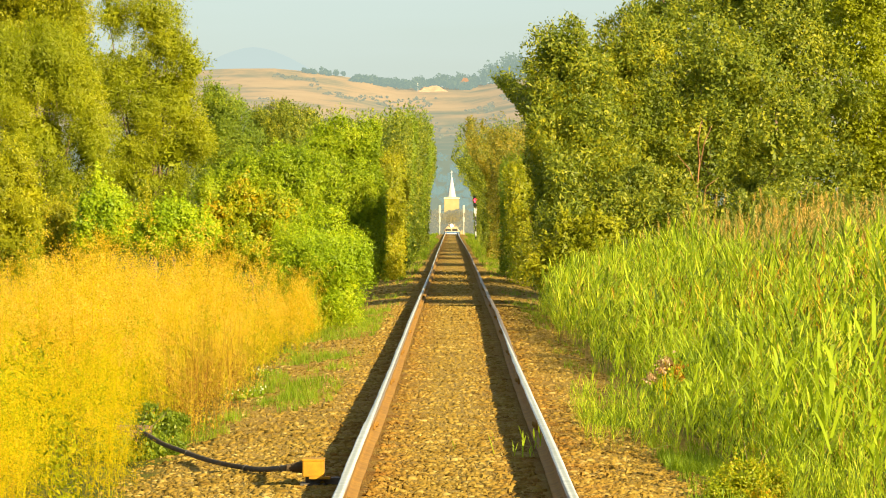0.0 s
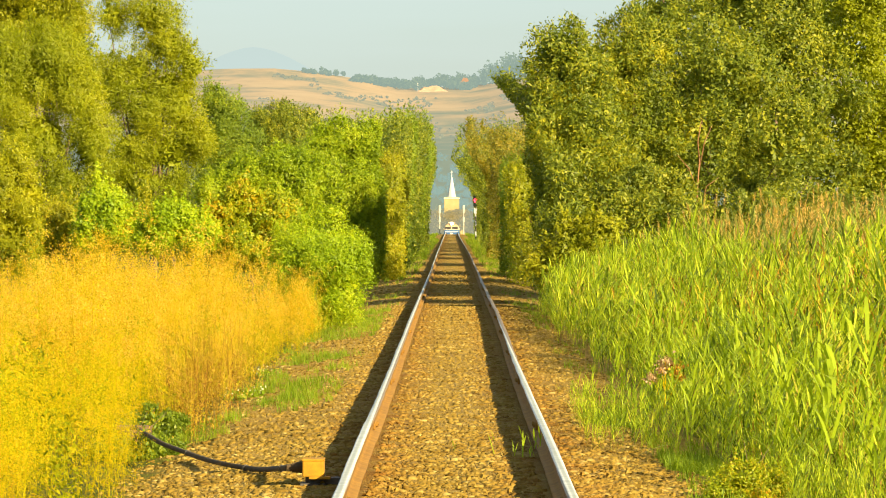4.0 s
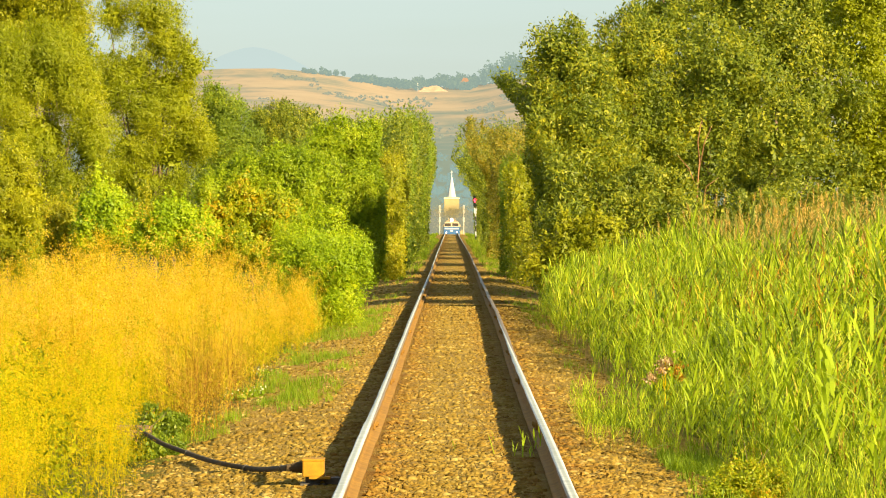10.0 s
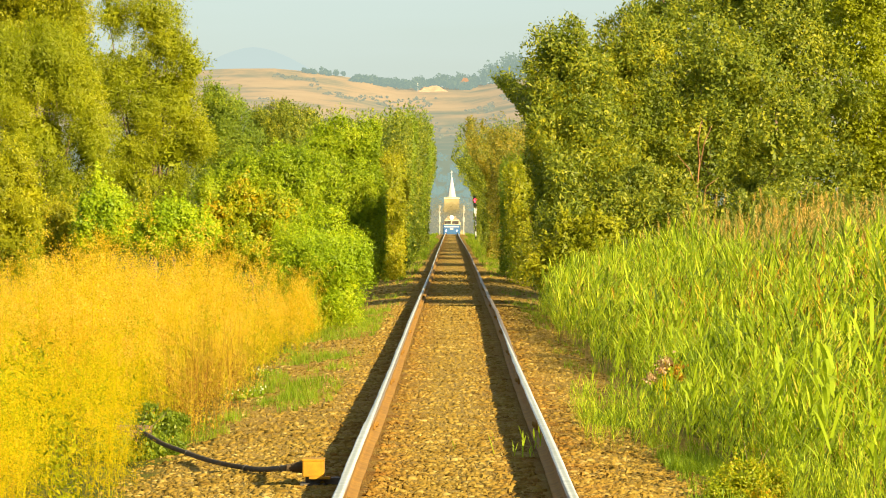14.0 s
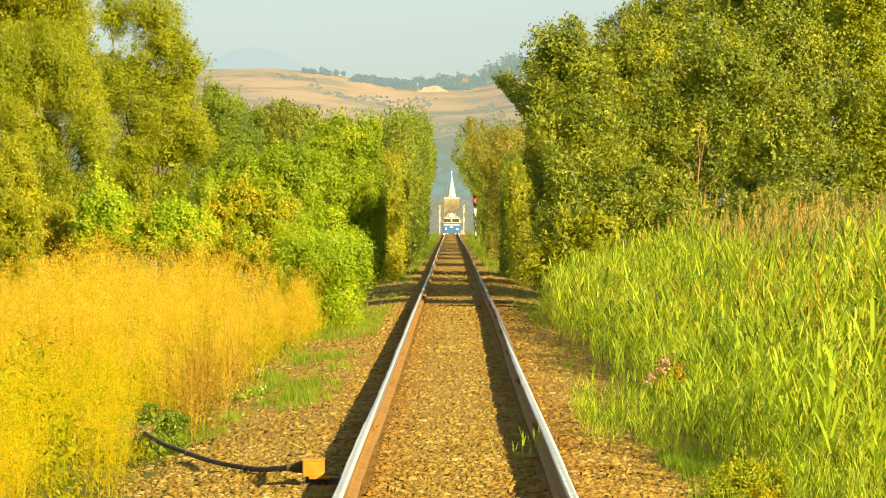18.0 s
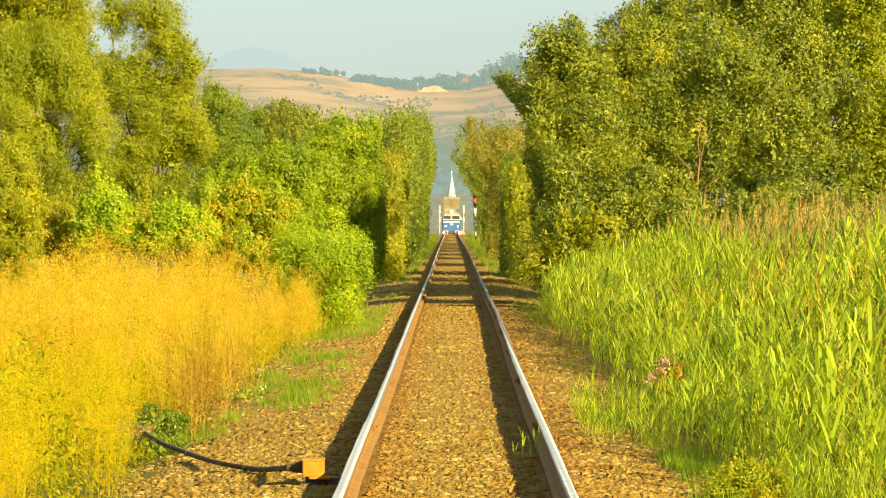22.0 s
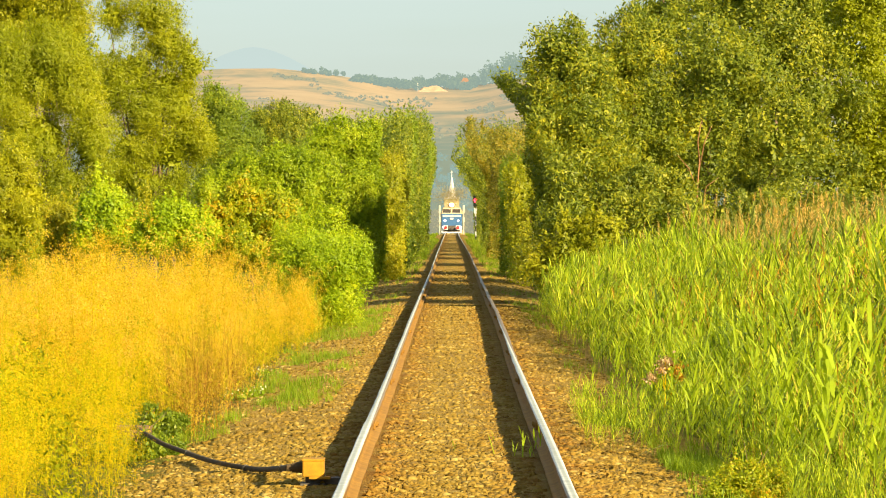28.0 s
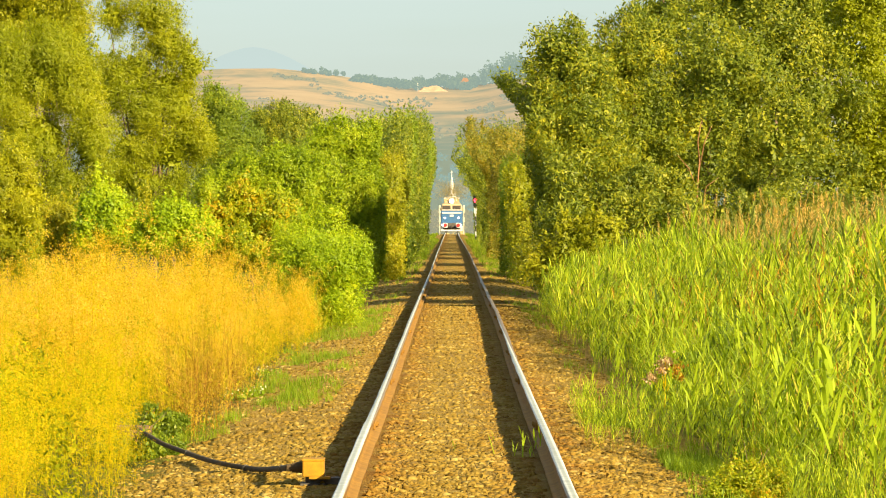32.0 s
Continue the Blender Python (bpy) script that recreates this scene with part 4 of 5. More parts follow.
plant("willow_tree", -7.26, 124.0, [(-7.29, 124.0, 6.62, 0.69, 0.62, 0.58), (-6.90, 124.0, 5.99, 0.44, 0.52, 0.58), (-8.28, 124.0, 6.68, 0.36, 0.42, 0.47), (-6.38, 124.0, 5.46, 0.36, 0.45, 0.50), (-7.76, 124.0, 5.44, 0.61, 0.55, 0.50), (-6.90, 124.0, 5.02, 0.50, 0.45, 0.47), (-8.28, 124.0, 5.02, 0.55, 0.62, 0.69), (-7.52, 124.0, 4.47, 0.77, 0.69, 0.63), (-6.63, 124.0, 4.33, 0.52, 0.50, 0.55), (-6.87, 124.0, 3.40, 0.69, 0.64, 0.72), (-7.89, 124.0, 3.40, 0.63, 0.64, 0.72), (-6.21, 124.0, 3.65, 0.36, 0.50, 0.55), (-7.48, 124.0, 2.61, 0.83, 0.74, 0.52)], LEAF_WILLOW, 50000, 0.07, "tall feathery yellow-green willow with open branches", slim=0.3, clump=0.15, trunk=0.08, limbs=10, shoots=60, fine=True)
plant("tree", -6.70, 150.0, [(-6.71, 150.0, 4.64, 0.73, 0.66, 0.70), (-7.11, 150.0, 5.24, 0.33, 0.36, 0.40), (-6.93, 150.0, 3.79, 0.87, 0.78, 0.73), (-6.18, 150.0, 3.84, 0.57, 0.60, 0.67), (-6.59, 150.0, 3.01, 1.00, 0.90, 0.73)], LEAF_HEDGE, 26000, 0.075, "round soft green tree with a hazy leafy outline", slim=0.38, clump=0.16, trunk=0.10, shoots=20, fine=True)
plant("tree", -7.38, 230.0, [(-7.92, 230.0, 6.07, 1.18, 1.06, 0.82), (-6.95, 230.0, 5.86, 0.97, 0.87, 0.82), (-8.64, 230.0, 5.40, 0.77, 0.83, 0.92), (-7.16, 230.0, 4.87, 1.53, 1.38, 1.12), (-6.24, 230.0, 5.51, 0.61, 0.64, 0.72)], LEAF_DARK, 26000, 0.1, "dark green round-topped tree behind the hedge", slim=0.45, clump=0.2, trunk=0.14, fine=True)
plant("shrub", -4.09, 112.0, [(-4.54, 112.0, 2.69, 0.55, 0.49, 0.35), (-3.65, 112.0, 2.82, 0.65, 0.58, 0.42), (-3.05, 112.0, 2.47, 0.52, 0.49, 0.55), (-5.09, 112.0, 2.32, 0.55, 0.49, 0.42), (-4.12, 112.0, 2.28, 0.75, 0.67, 0.42)], LEAF_LIME, 30000, 0.058, "green leafy bush in the lineside thicket", "bush", slim=0.42, clump=0.10, trunk=0.04, shoots=90, shoot=0.7, fine=True)
plant("tree", -2.85, 138.0, [(-2.90, 138.0, 3.77, 0.80, 0.72, 0.67), (-3.57, 138.0, 3.52, 0.71, 0.63, 0.67), (-2.31, 138.0, 3.67, 0.46, 0.66, 0.74), (-2.99, 138.0, 2.55, 1.10, 0.99, 0.95), (-2.28, 138.0, 2.32, 0.43, 0.99, 1.10), (-3.81, 138.0, 2.40, 0.71, 0.83, 0.92), (-2.62, 138.0, 1.10, 0.92, 0.83, 0.92), (-2.24, 138.0, 0.87, 0.37, 0.83, 0.92)], LEAF_LIME, 54000, 0.068, "dense green hedge tree cut back along the track", "hedge tree", slim=0.42, clump=0.12, trunk=0.08, face=(-1.86, -1), shoots=70, fine=True)
plant("tree", -2.19, 172.0, [(-1.86, 174.0, 3.44, 0.31, 2.20, 0.93), (-1.81, 176.0, 2.18, 0.27, 3.00, 1.17), (-1.99, 168.0, 2.63, 0.45, 2.00, 1.49), (-1.81, 172.0, 0.74, 0.31, 2.20, 1.11), (-2.09, 170.0, 0.75, 0.42, 2.00, 1.10)], LEAF_GOLD, 34000, 0.072, "golden green creeper-clad hedge tree sheared flat", "hedge tree", slim=0.5, clump=0.11, trunk=0.06, face=(-1.66, -1), shoots=20, fine=True)
plant("shrub", -6.12, 103.0, [(-8.48, 103.0, 1.15, 0.80, 0.72, 0.39), (-7.23, 103.0, 1.15, 0.69, 0.62, 0.34), (-5.85, 103.0, 1.20, 0.80, 0.72, 0.39), (-4.48, 103.0, 1.24, 0.80, 0.72, 0.39), (-3.45, 103.0, 1.27, 0.69, 0.62, 0.46), (-6.48, 103.0, 1.55, 0.57, 0.51, 0.39), (-8.94, 103.0, 0.81, 0.69, 0.62, 0.34), (-7.80, 103.0, 0.81, 0.80, 0.72, 0.34), (-4.59, 103.0, 0.81, 0.69, 0.62, 0.39), (-3.91, 103.0, 0.69, 0.69, 0.62, 0.46)], LEAF_HEDGE, 34000, 0.06, "dark green undergrowth behind the dry weeds", "bush", slim=0.42, clump=0.10, trunk=0.02, limbs=3, shoots=30, fine=True)
plant("tree", -9.45, 150.0, [(-8.59, 150.0, 2.62, 1.33, 1.20, 0.83), (-10.01, 150.0, 2.71, 1.17, 1.05, 0.83), (-7.84, 150.0, 1.71, 1.17, 1.05, 0.67), (-11.34, 150.0, 2.04, 1.00, 0.90, 0.67)], LEAF_DARK, 22000, 0.075, "low shaded tree behind the willows", slim=0.38, clump=0.16, trunk=0.08, fine=True)


def hedge_rows():
    """The rows of sheared trees that run on along both sides to the crest, with five hidden ones on the east added for
    their shade.
    """
    west = [(188, 5.3, 1.70), (214, 5.9, 1.68), (246, 6.5, 1.64), (288, 7.0, 1.62), (334, 7.0, 1.66), (386, 6.8, 1.8), (440, 6.7, 2.3), (505, 6.8, 2.8), (570, 6.8, 3.1), (640, 6.6, 3.4)]
    for i, (y, h, e) in enumerate(west):
        r = y * 0.05
        b = [(-e - 0.9, y, h * 0.28, 1.2, r, h * 0.34), (-e - 0.5, y + r * 0.3, h * 0.66, 1.3, r, h * 0.30), (-e - 0.1, y, h * 0.74, 0.8, r * 0.7, h * 0.2), (-e - 2.8, y, h * 0.5, 1.6, r, h * 0.42)]
        plant("tree", -e - 1.3, y, b, (LEAF_DARK, LEAF_HEDGE)[i % 2], 20000 if y < 340 else 11000, 0.075 + y * 0.00014, "green hedge tree sheared flat beside the track", "hedge tree", "sheared hedge trees", slim=0.5, clump=0.15, trunk=0.09, face=(-e, -1, 0.05 if y < 230 else 0.45), shoots=70, shoot=2.6 if y < 300 else 1.0, fine=True)
    # Trees at 131, 142, 272, 322 and 368 are unseen additions that cast shade.
    east = [(158, 3.3, 1.80), (178, 3.7, 1.85), (212, 5.4, 1.85), (246, 6.7, 1.85), (300, 7.0, 1.9), (345, 7.0, 2.0), (392, 6.7, 2.1), (445, 6.8, 2.3), (505, 6.8, 2.6), (570, 6.8, 2.8), (640, 6.6, 3.0), (142, 6.5, 2.7), (131, 6.5, 2.7), (272, 6.6, 2.3), (322, 6.6, 2.4), (368, 6.6, 2.5)]
    coats = (LEAF_GOLD, LEAF_HEDGE, LEAF_RUSSET, LEAF_RUSSET, LEAF_DARK, LEAF_DARK, LEAF_DARK, LEAF_DARK, LEAF_HEDGE, LEAF_DARK, LEAF_DARK, LEAF_DARK, LEAF_DARK, LEAF_DARK, LEAF_DARK, LEAF_DARK)
    for i, (y, h, e) in enumerate(east):
        r = y * 0.045
        b = [(e + 0.9, y, h * 0.28, 1.2, r, h * 0.34), (e + 0.8, y + r * 0.3, h * 0.64, 1.3, r, h * 0.28), (e + 3.0, y, h * 0.55, 1.6, r, h * 0.42)]
        b += [(e - 0.8, y, h * 0.74, 1.25, r * 0.5, h * 0.22), (e - 0.2, y, h * 0.62, 1.1, r * 0.5, h * 0.2)] if i in (3, 4, 5, 7) else [(e + 0.2, y, h * 0.78, 0.9, r * 0.7, h * 0.18)]
        plant("tree", e + 1.3, y, b, coats[i], 22000 if y < 310 else 12000, 0.075 + y * 0.00014, "green lineside tree leaning over the track", "hedge tree", "sheared hedge trees", slim=0.45, clump=0.17, trunk=0.10, face=(e, 1, {0: 0.0, 1: 0.0, 2: 0.2, 3: 1.1, 4: 1.75, 5: 1.7, 7: 1.6, 11: 0.0, 12: 0.0, 13: 0.3, 14: 0.3, 15: 0.3}.get(i, 0.5)), shoots=14, fine=True)


hedge_rows()
# east side
plant("tree", 2.80, 121.0, [(2.41, 118.0, 5.63, 0.66, 0.65, 0.81), (3.13, 118.0, 5.00, 0.59, 0.63, 0.79), (1.60, 121.0, 4.74, 0.83, 0.67, 0.65), (2.43, 119.0, 4.10, 0.86, 0.74, 0.93), (2.28, 118.0, 2.90, 0.59, 3.50, 1.05), (2.25, 119.0, 3.75, 0.62, 3.00, 1.10), (2.75, 118.5, 4.70, 0.75, 2.00, 1.00), (3.20, 118.0, 3.60, 0.70, 2.00, 1.20), (2.58, 117.0, 1.72, 0.59, 3.00, 0.91), (2.41, 118.0, 0.87, 0.59, 3.00, 0.66)], LEAF_OLIVE, 76000, 0.085, "tall dark green tree overhanging the track edge", slim=0.38, clump=0.14, trunk=0.10, face=(1.85, 1, 1.05))
plant("tree", 4.15, 123.5, [(4.31, 123.5, 5.76, 0.96, 0.93, 1.17), (3.90, 123.5, 4.32, 0.89, 0.88, 1.10), (3.76, 123.5, 3.16, 0.69, 0.71, 0.89), (4.51, 123.5, 3.77, 1.03, 0.82, 1.03), (4.27, 128.5, 2.36, 0.86, 0.69, 0.57)], LEAF_OLIVE, 42000, 0.085, "broad olive-green willow above the reeds", slim=0.35, clump=0.14, trunk=0.10, shoots=30)
ALDER = plant("alder_tree", 6.45, 129.0, [(6.22, 129.0, 6.01, 1.22, 1.09, 1.36), (5.58, 129.0, 4.58, 1.15, 0.92, 1.15), (7.01, 129.0, 4.87, 1.07, 0.92, 1.15), (6.15, 129.0, 3.43, 1.36, 1.09, 1.00), (5.29, 129.0, 2.57, 1.15, 0.92, 0.86), (7.30, 129.0, 3.43, 0.86, 0.69, 0.86), (5.98, 124.0, 3.58, 1.03, 0.83, 1.03), (6.46, 124.0, 5.37, 0.96, 0.77, 0.90), (8.05, 124.0, 3.58, 0.96, 0.83, 1.03)], LEAF_DARK, 48000, 0.086, "leafy alder with sunlit reddish branches", slim=0.5, clump=0.15, trunk=0.07, limbs=9, shoots=20, hollow=0.4)
plant("alder_tree", 8.27, 131.0, [(8.28, 131.0, 6.37, 1.31, 1.28, 1.60), (9.30, 131.0, 5.06, 1.31, 1.05, 1.31), (8.14, 131.0, 4.19, 1.16, 0.93, 1.02), (9.16, 131.0, 3.17, 1.31, 1.05, 1.02), (7.85, 131.0, 7.68, 1.46, 1.16, 0.87), (8.43, 131.0, 1.86, 1.02, 0.82, 0.73), (7.46, 127.0, 5.10, 0.85, 1.02, 1.27), (7.54, 127.0, 2.56, 0.85, 0.68, 0.71)], LEAF_DARK, 48000, 0.09, "tall leafy alder behind the reed bed", slim=0.5, clump=0.15, trunk=0.12, shoots=20)
plant("alder_tree", 10.98, 133.0, [(10.92, 133.0, 5.85, 1.33, 1.42, 1.77), (10.48, 133.0, 3.93, 1.18, 0.95, 1.18), (11.66, 133.0, 3.63, 1.18, 1.18, 1.48), (10.63, 133.0, 2.45, 1.03, 0.83, 0.89), (11.22, 133.0, 7.48, 1.48, 1.18, 1.18)], LEAF_WILLOW, 40000, 0.09, "yellow-green leafy tree behind the reed bed", slim=0.45, clump=0.15, trunk=0.11, shoots=20)
plant("shrub", 2.74, 112.0, [(2.29, 112.0, 0.73, 0.56, 0.50, 0.62), (2.72, 112.0, 1.10, 0.62, 0.50, 0.50), (3.22, 112.0, 1.47, 0.62, 0.50, 0.37)], LEAF_GOLD, 9000, 0.085, "yellow-leaved bush at the foot of the tall trees", "bush", slim=0.45, clump=0.10, trunk=0.03, shoots=20)
# Added shrub that keeps the sun off the lower leaves of the tall tree.
plant("shrub", 4.14, 115.5, [(4.48, 115.5, 2.43, 0.62, 0.55, 0.59), (3.83, 115.5, 2.08, 0.64, 0.58, 0.49), (5.05, 115.5, 2.23, 0.51, 0.46, 0.51), (3.19, 115.5, 1.87, 0.56, 0.51, 0.41)], LEAF_DARK, 12000, 0.075, "added dark shrub shading the foot of the tall tree", "bush", slim=0.45, clump=0.12, trunk=0.03, shoots=12)
plant("shrub", 6.29, 114.0, [(3.91, 114.0, 1.78, 0.76, 0.61, 0.38), (4.80, 114.0, 1.85, 1.01, 0.81, 0.38), (6.19, 114.0, 1.85, 1.01, 0.81, 0.38), (7.58, 114.0, 1.97, 1.14, 0.91, 0.51), (8.98, 114.0, 1.85, 1.01, 0.81, 0.63)], LEAF_DARK, 20000, 0.075, "dark undergrowth beneath the alders", "bush", slim=0.45, clump=0.12, trunk=0.03)
plant("tree", 9.46, 165.0, [(9.16, 165.0, 8.85, 3.30, 2.64, 1.47), (6.77, 165.0, 8.12, 1.47, 1.17, 1.10), (12.46, 165.0, 8.85, 2.75, 2.20, 2.20)], LEAF_DARK, 18000, 0.13, "tall trees rising behind the front row", slim=0.45, clump=0.2, trunk=0.15, fine=True)
plant("tree", -12.34, 150.0, [(-13.01, 150.0, 7.21, 2.00, 1.60, 1.67), (-11.68, 150.0, 6.37, 1.33, 1.07, 1.33)], LEAF_DARK, 14000, 0.13, "tall tree behind the willows", slim=0.45, clump=0.2, trunk=0.15, fine=True)
plant("shrub", 2.12, 36.6, [(2.09, 36.6, -0.12, 0.16, 0.15, 0.11), (2.29, 36.6, -0.19, 0.18, 0.16, 0.12), (1.91, 36.6, -0.19, 0.14, 0.12, 0.08), (2.17, 36.6, -0.26, 0.24, 0.22, 0.11)], LEAF_AUTUMN, 16000, 0.02, "low weedy plant with yellowing leaves at the reed edge", "bush", slim=0.45, clump=0.035, trunk=0.006, limbs=2, shoots=14, shoot=0.25)
plant("shrub", -2.95, 48.0, [(-2.88, 48.0, -0.13, 0.19, 0.15, 0.11), (-2.66, 48.0, -0.18, 0.16, 0.13, 0.07), (-3.09, 48.0, -0.25, 0.16, 0.13, 0.10), (-3.17, 48.0, -0.44, 0.13, 0.11, 0.12)], LEAF_HEDGE, 4500, 0.035, "small green leafy weed by the cable", "weed", slim=0.5, clump=0.04, trunk=0.01)
plant("shrub", -2.90, 46.2, [(-3.04, 46.2, -0.36, 0.18, 0.17, 0.11), (-2.78, 46.2, -0.33, 0.15, 0.14, 0.11), (-3.21, 46.2, -0.43, 0.15, 0.14, 0.15), (-2.59, 46.2, -0.36, 0.13, 0.12, 0.07)], LEAF_HEDGE, 6000, 0.032, "low green weed in front of the cable block", "weed", slim=0.45, clump=0.04, trunk=0.008, shoots=12, shoot=0.3)


def lit_branches(tree):
    """Thin branches at the front of the alder, reddish with warm sunlight painted into the bark."""
    o = tree.matrix_world.translation
    for x0, z0, x1, z1, x2, z2, r in ((5.98, 1.28, 5.84, 2.32, 5.92, 3.27, 0.026), (5.92, 3.16, 5.86, 3.58, 5.96, 4.10, 0.018), (5.88, 2.43, 5.65, 2.95, 5.39, 3.27, 0.014), (5.90, 2.85, 6.02, 3.58, 6.22, 4.00, 0.014), (5.92, 1.38, 5.55, 1.75, 5.07, 2.22, 0.014), (5.94, 1.49, 5.67, 2.22, 5.63, 2.95, 0.012), (5.92, 1.91, 6.07, 2.53, 6.38, 2.74, 0.012), (5.75, 1.28, 5.44, 1.49, 4.92, 1.75, 0.012)):
        mid = 121.6
        pts = [Vector((x0, mid + 0.5, z0)) - o, Vector((x1, mid, z1)) - o, Vector((x2, mid + 0.3, z2)) - o]
        vs, fs = tube(pts, [r, r * 0.8, r * 0.4], 6)
        mesh_object("limb", vs, fs, SUNLIT_BARK, tree, "thin reddish sunlit branch", smooth=True)


lit_branches(ALDER)


# ---- reeds, weeds, grass ----
def reed_blades(leaves, slight=1.0):
    """Foot, way, length, width and droop of each blade of a reed one unit tall, set alternately up the stem."""
    turn = rng.uniform(0, 2 * math.pi)
    made = []
    for i in range(leaves):
        z = 0.22 + 0.74 * (i + rng.uniform(0, 0.6)) / leaves
        a = turn + (i % 2) * math.pi + rng.normal(0, 0.5)
        w = unit(np.array((math.cos(a), math.sin(a), rng.uniform(1.0, 3.2))))
        made.append((z, w, rng.uniform(0.28, 0.52) * (1.1 - 0.3 * z) * slight, rng.uniform(0.018, 0.034) * slight, rng.uniform(0.08, 0.7)))
    return made


def reed_template(leaves, slight=1.0, broad=1.0):
    bend = rng.normal(0, 0.05, 2)
    pieces = [blade((0, 0, 0), (bend[0], bend[1], 1.0), 0.98, 0.007, 0.02, 2)]
    for z, w, length, width, droop in reed_blades(leaves, slight):
        pieces.append(blade(np.array((bend[0] * z, bend[1] * z, z)), w, length, width * broad, droop, 2))
    return joined(pieces)


def plume_template(height):
    """A feathery nodding tuft at the top of a reed."""
    pieces = []
    nod = rng.normal(0, 0.12)
    for _ in range(44):
        a, u = rng.uniform(0, 2 * math.pi), rng.uniform(0, 1) ** 0.8
        w = unit(np.array((math.cos(a) * 0.62 + nod, math.sin(a) * 0.62, 1.0)))
        pieces.append(blade(np.array((nod * u * u * 0.5, 0, height + 0.36 * u - 0.14)), w, rng.uniform(0.07, 0.15) * (1.25 - 0.6 * u), 0.022, 0.4, 1))
    return joined(pieces)


def reed_top(x, y):
    """Upper edge of the reed bed above the rail."""
    at = (2.0, 2.3, 2.8, 3.6, 4.6, 6.0, 12.0)
    low, steep = np.interp(x, at, (0.10, 0.30, 0.58, 0.98, 1.36, 1.66, 2.0)), np.interp(x, at, (0.42, 0.74, 0.98, 1.25, 1.45, 1.68, 2.0))
    return low + (steep - low) * np.clip((y - 60) / 14, 0, 1) + np.where((x > 5.6) & (y > 88), 0.12, 0.0)


REEDS = [reed_template(int(rng.integers(9, 14))) for _ in range(18)]
NEAR_REEDS = [reed_template(int(rng.integers(12, 16)), 0.70, 1.1) for _ in range(16)]
TALL_REEDS = [reed_template(int(rng.integers(16, 22)), 0.56) for _ in range(14)]
PLUMES = [plume_template(1.0) for _ in range(6)]


def reed_places(n, x0, x1, y0, y1):
    x, y = rng.uniform(x0, x1, n), rng.uniform(y0, y1, n)
    edge = 1.90 + np.interp(y, (36, 40, 60, 66), (0.18, 0.26, 0.22, 0.0)) + 0.14 * np.sin(y * 0.35) + 0.12 * np.sin(y * 0.11 + 1) - np.clip((y - 85) * 0.006, 0, 0.2) + np.clip((39 - y) * 0.2, 0, 0.3) - 0.2 * np.exp(-((y - 54) / 11) ** 2)
    ok = x > edge
    x, y = x[ok], y[ok]
    z = ground_z(x, y) - 0.03
    h = (reed_top(x - edge[ok] + 2.05 + np.interp(y, (60, 80), (0.12, 0)), y) - z) * np.interp(y, (33, 36, 41), (0.4, 0.6, 1)) * rng.uniform(0.72, 1.06, len(x))
    return np.stack([x, y, z], 1), np.maximum(np.clip(h, 0.3, 3.0), np.interp(y, (38, 42, 75, 90), (0.3, 0.42, 0.5, 0.3)) * rng.uniform(0.8, 1.2, len(x)))


def reed_bed():
    v1, f1 = [], []
    spots = [(1150, 1.7, 3.2, 34, 60), (1100, 2.6, 6.0, 33, 60), (2800, 1.7, 4.5, 60, 114), (3300, 4.0, 12.0, 55, 116)]
    pts, hs = zip(*[reed_places(*s) for s in spots])
    pts, hs = np.concatenate(pts), np.concatenate(hs)
    turn = rng.uniform(0, 2 * math.pi, len(pts))
    tilt = rng.normal(0, 0.07, (len(pts), 2)) + (0.07, 0)
    lump = np.array([noise.noise((a * 1.1, b * 0.33, 61.0)) for a, b in pts[:, :2]])
    sway = np.array([noise.noise((a * 0.8, b * 0.25, 71.0)) for a, b in pts[:, :2]])
    hs = hs * (1 + 0.24 * lump)
    tilt[:, 0] += 0.35 * sway
    keep = rng.uniform(size=len(pts)) < 1.15 + 1.2 * lump
    pts, hs, turn, tilt = pts[keep], hs[keep], turn[keep], tilt[keep]
    old = (pts[:, 1] > 80) & (pts[:, 0] > 4.7 + rng.normal(0, 0.35, len(pts)))
    tall = (hs > 1.35) & ~old
    close = ~old & (pts[:, 1] < 58) & (hs > 0.85)
    tall &= ~close
    low = ~old & ~tall & ~close
    bed = None
    for sel, kinds, mat, label in ((close, NEAR_REEDS, REED_LEAF, "tall broad-bladed green reeds close to the gravel"), (low, REEDS, REED_LEAF, "dense bed of tall green reeds beside the gravel"), (tall, TALL_REEDS, REED_LEAF, "tall green reeds further from the track"), (old, TALL_REEDS, REED_OLD, "greyish old reeds with tan plumes under the trees")):
        v, f = scatter(kinds, pts[sel], turn[sel], hs[sel], tilt[sel])
        bed = tagged(mesh_object("reed_bed", v, f, mat), label, "reeds", kind="stuff")
    far = old & (rng.uniform(size=len(pts)) < 0.5)
    v, f = scatter(PLUMES, pts[far] + np.stack([tilt[far, 0] * hs[far], tilt[far, 1] * hs[far], hs[far] - 1.0], 1), turn[far], np.ones(far.sum()))
    mesh_object("plumes", v, f, REED_PLUME, bed, "tan feathery reed plumes")


reed_bed()


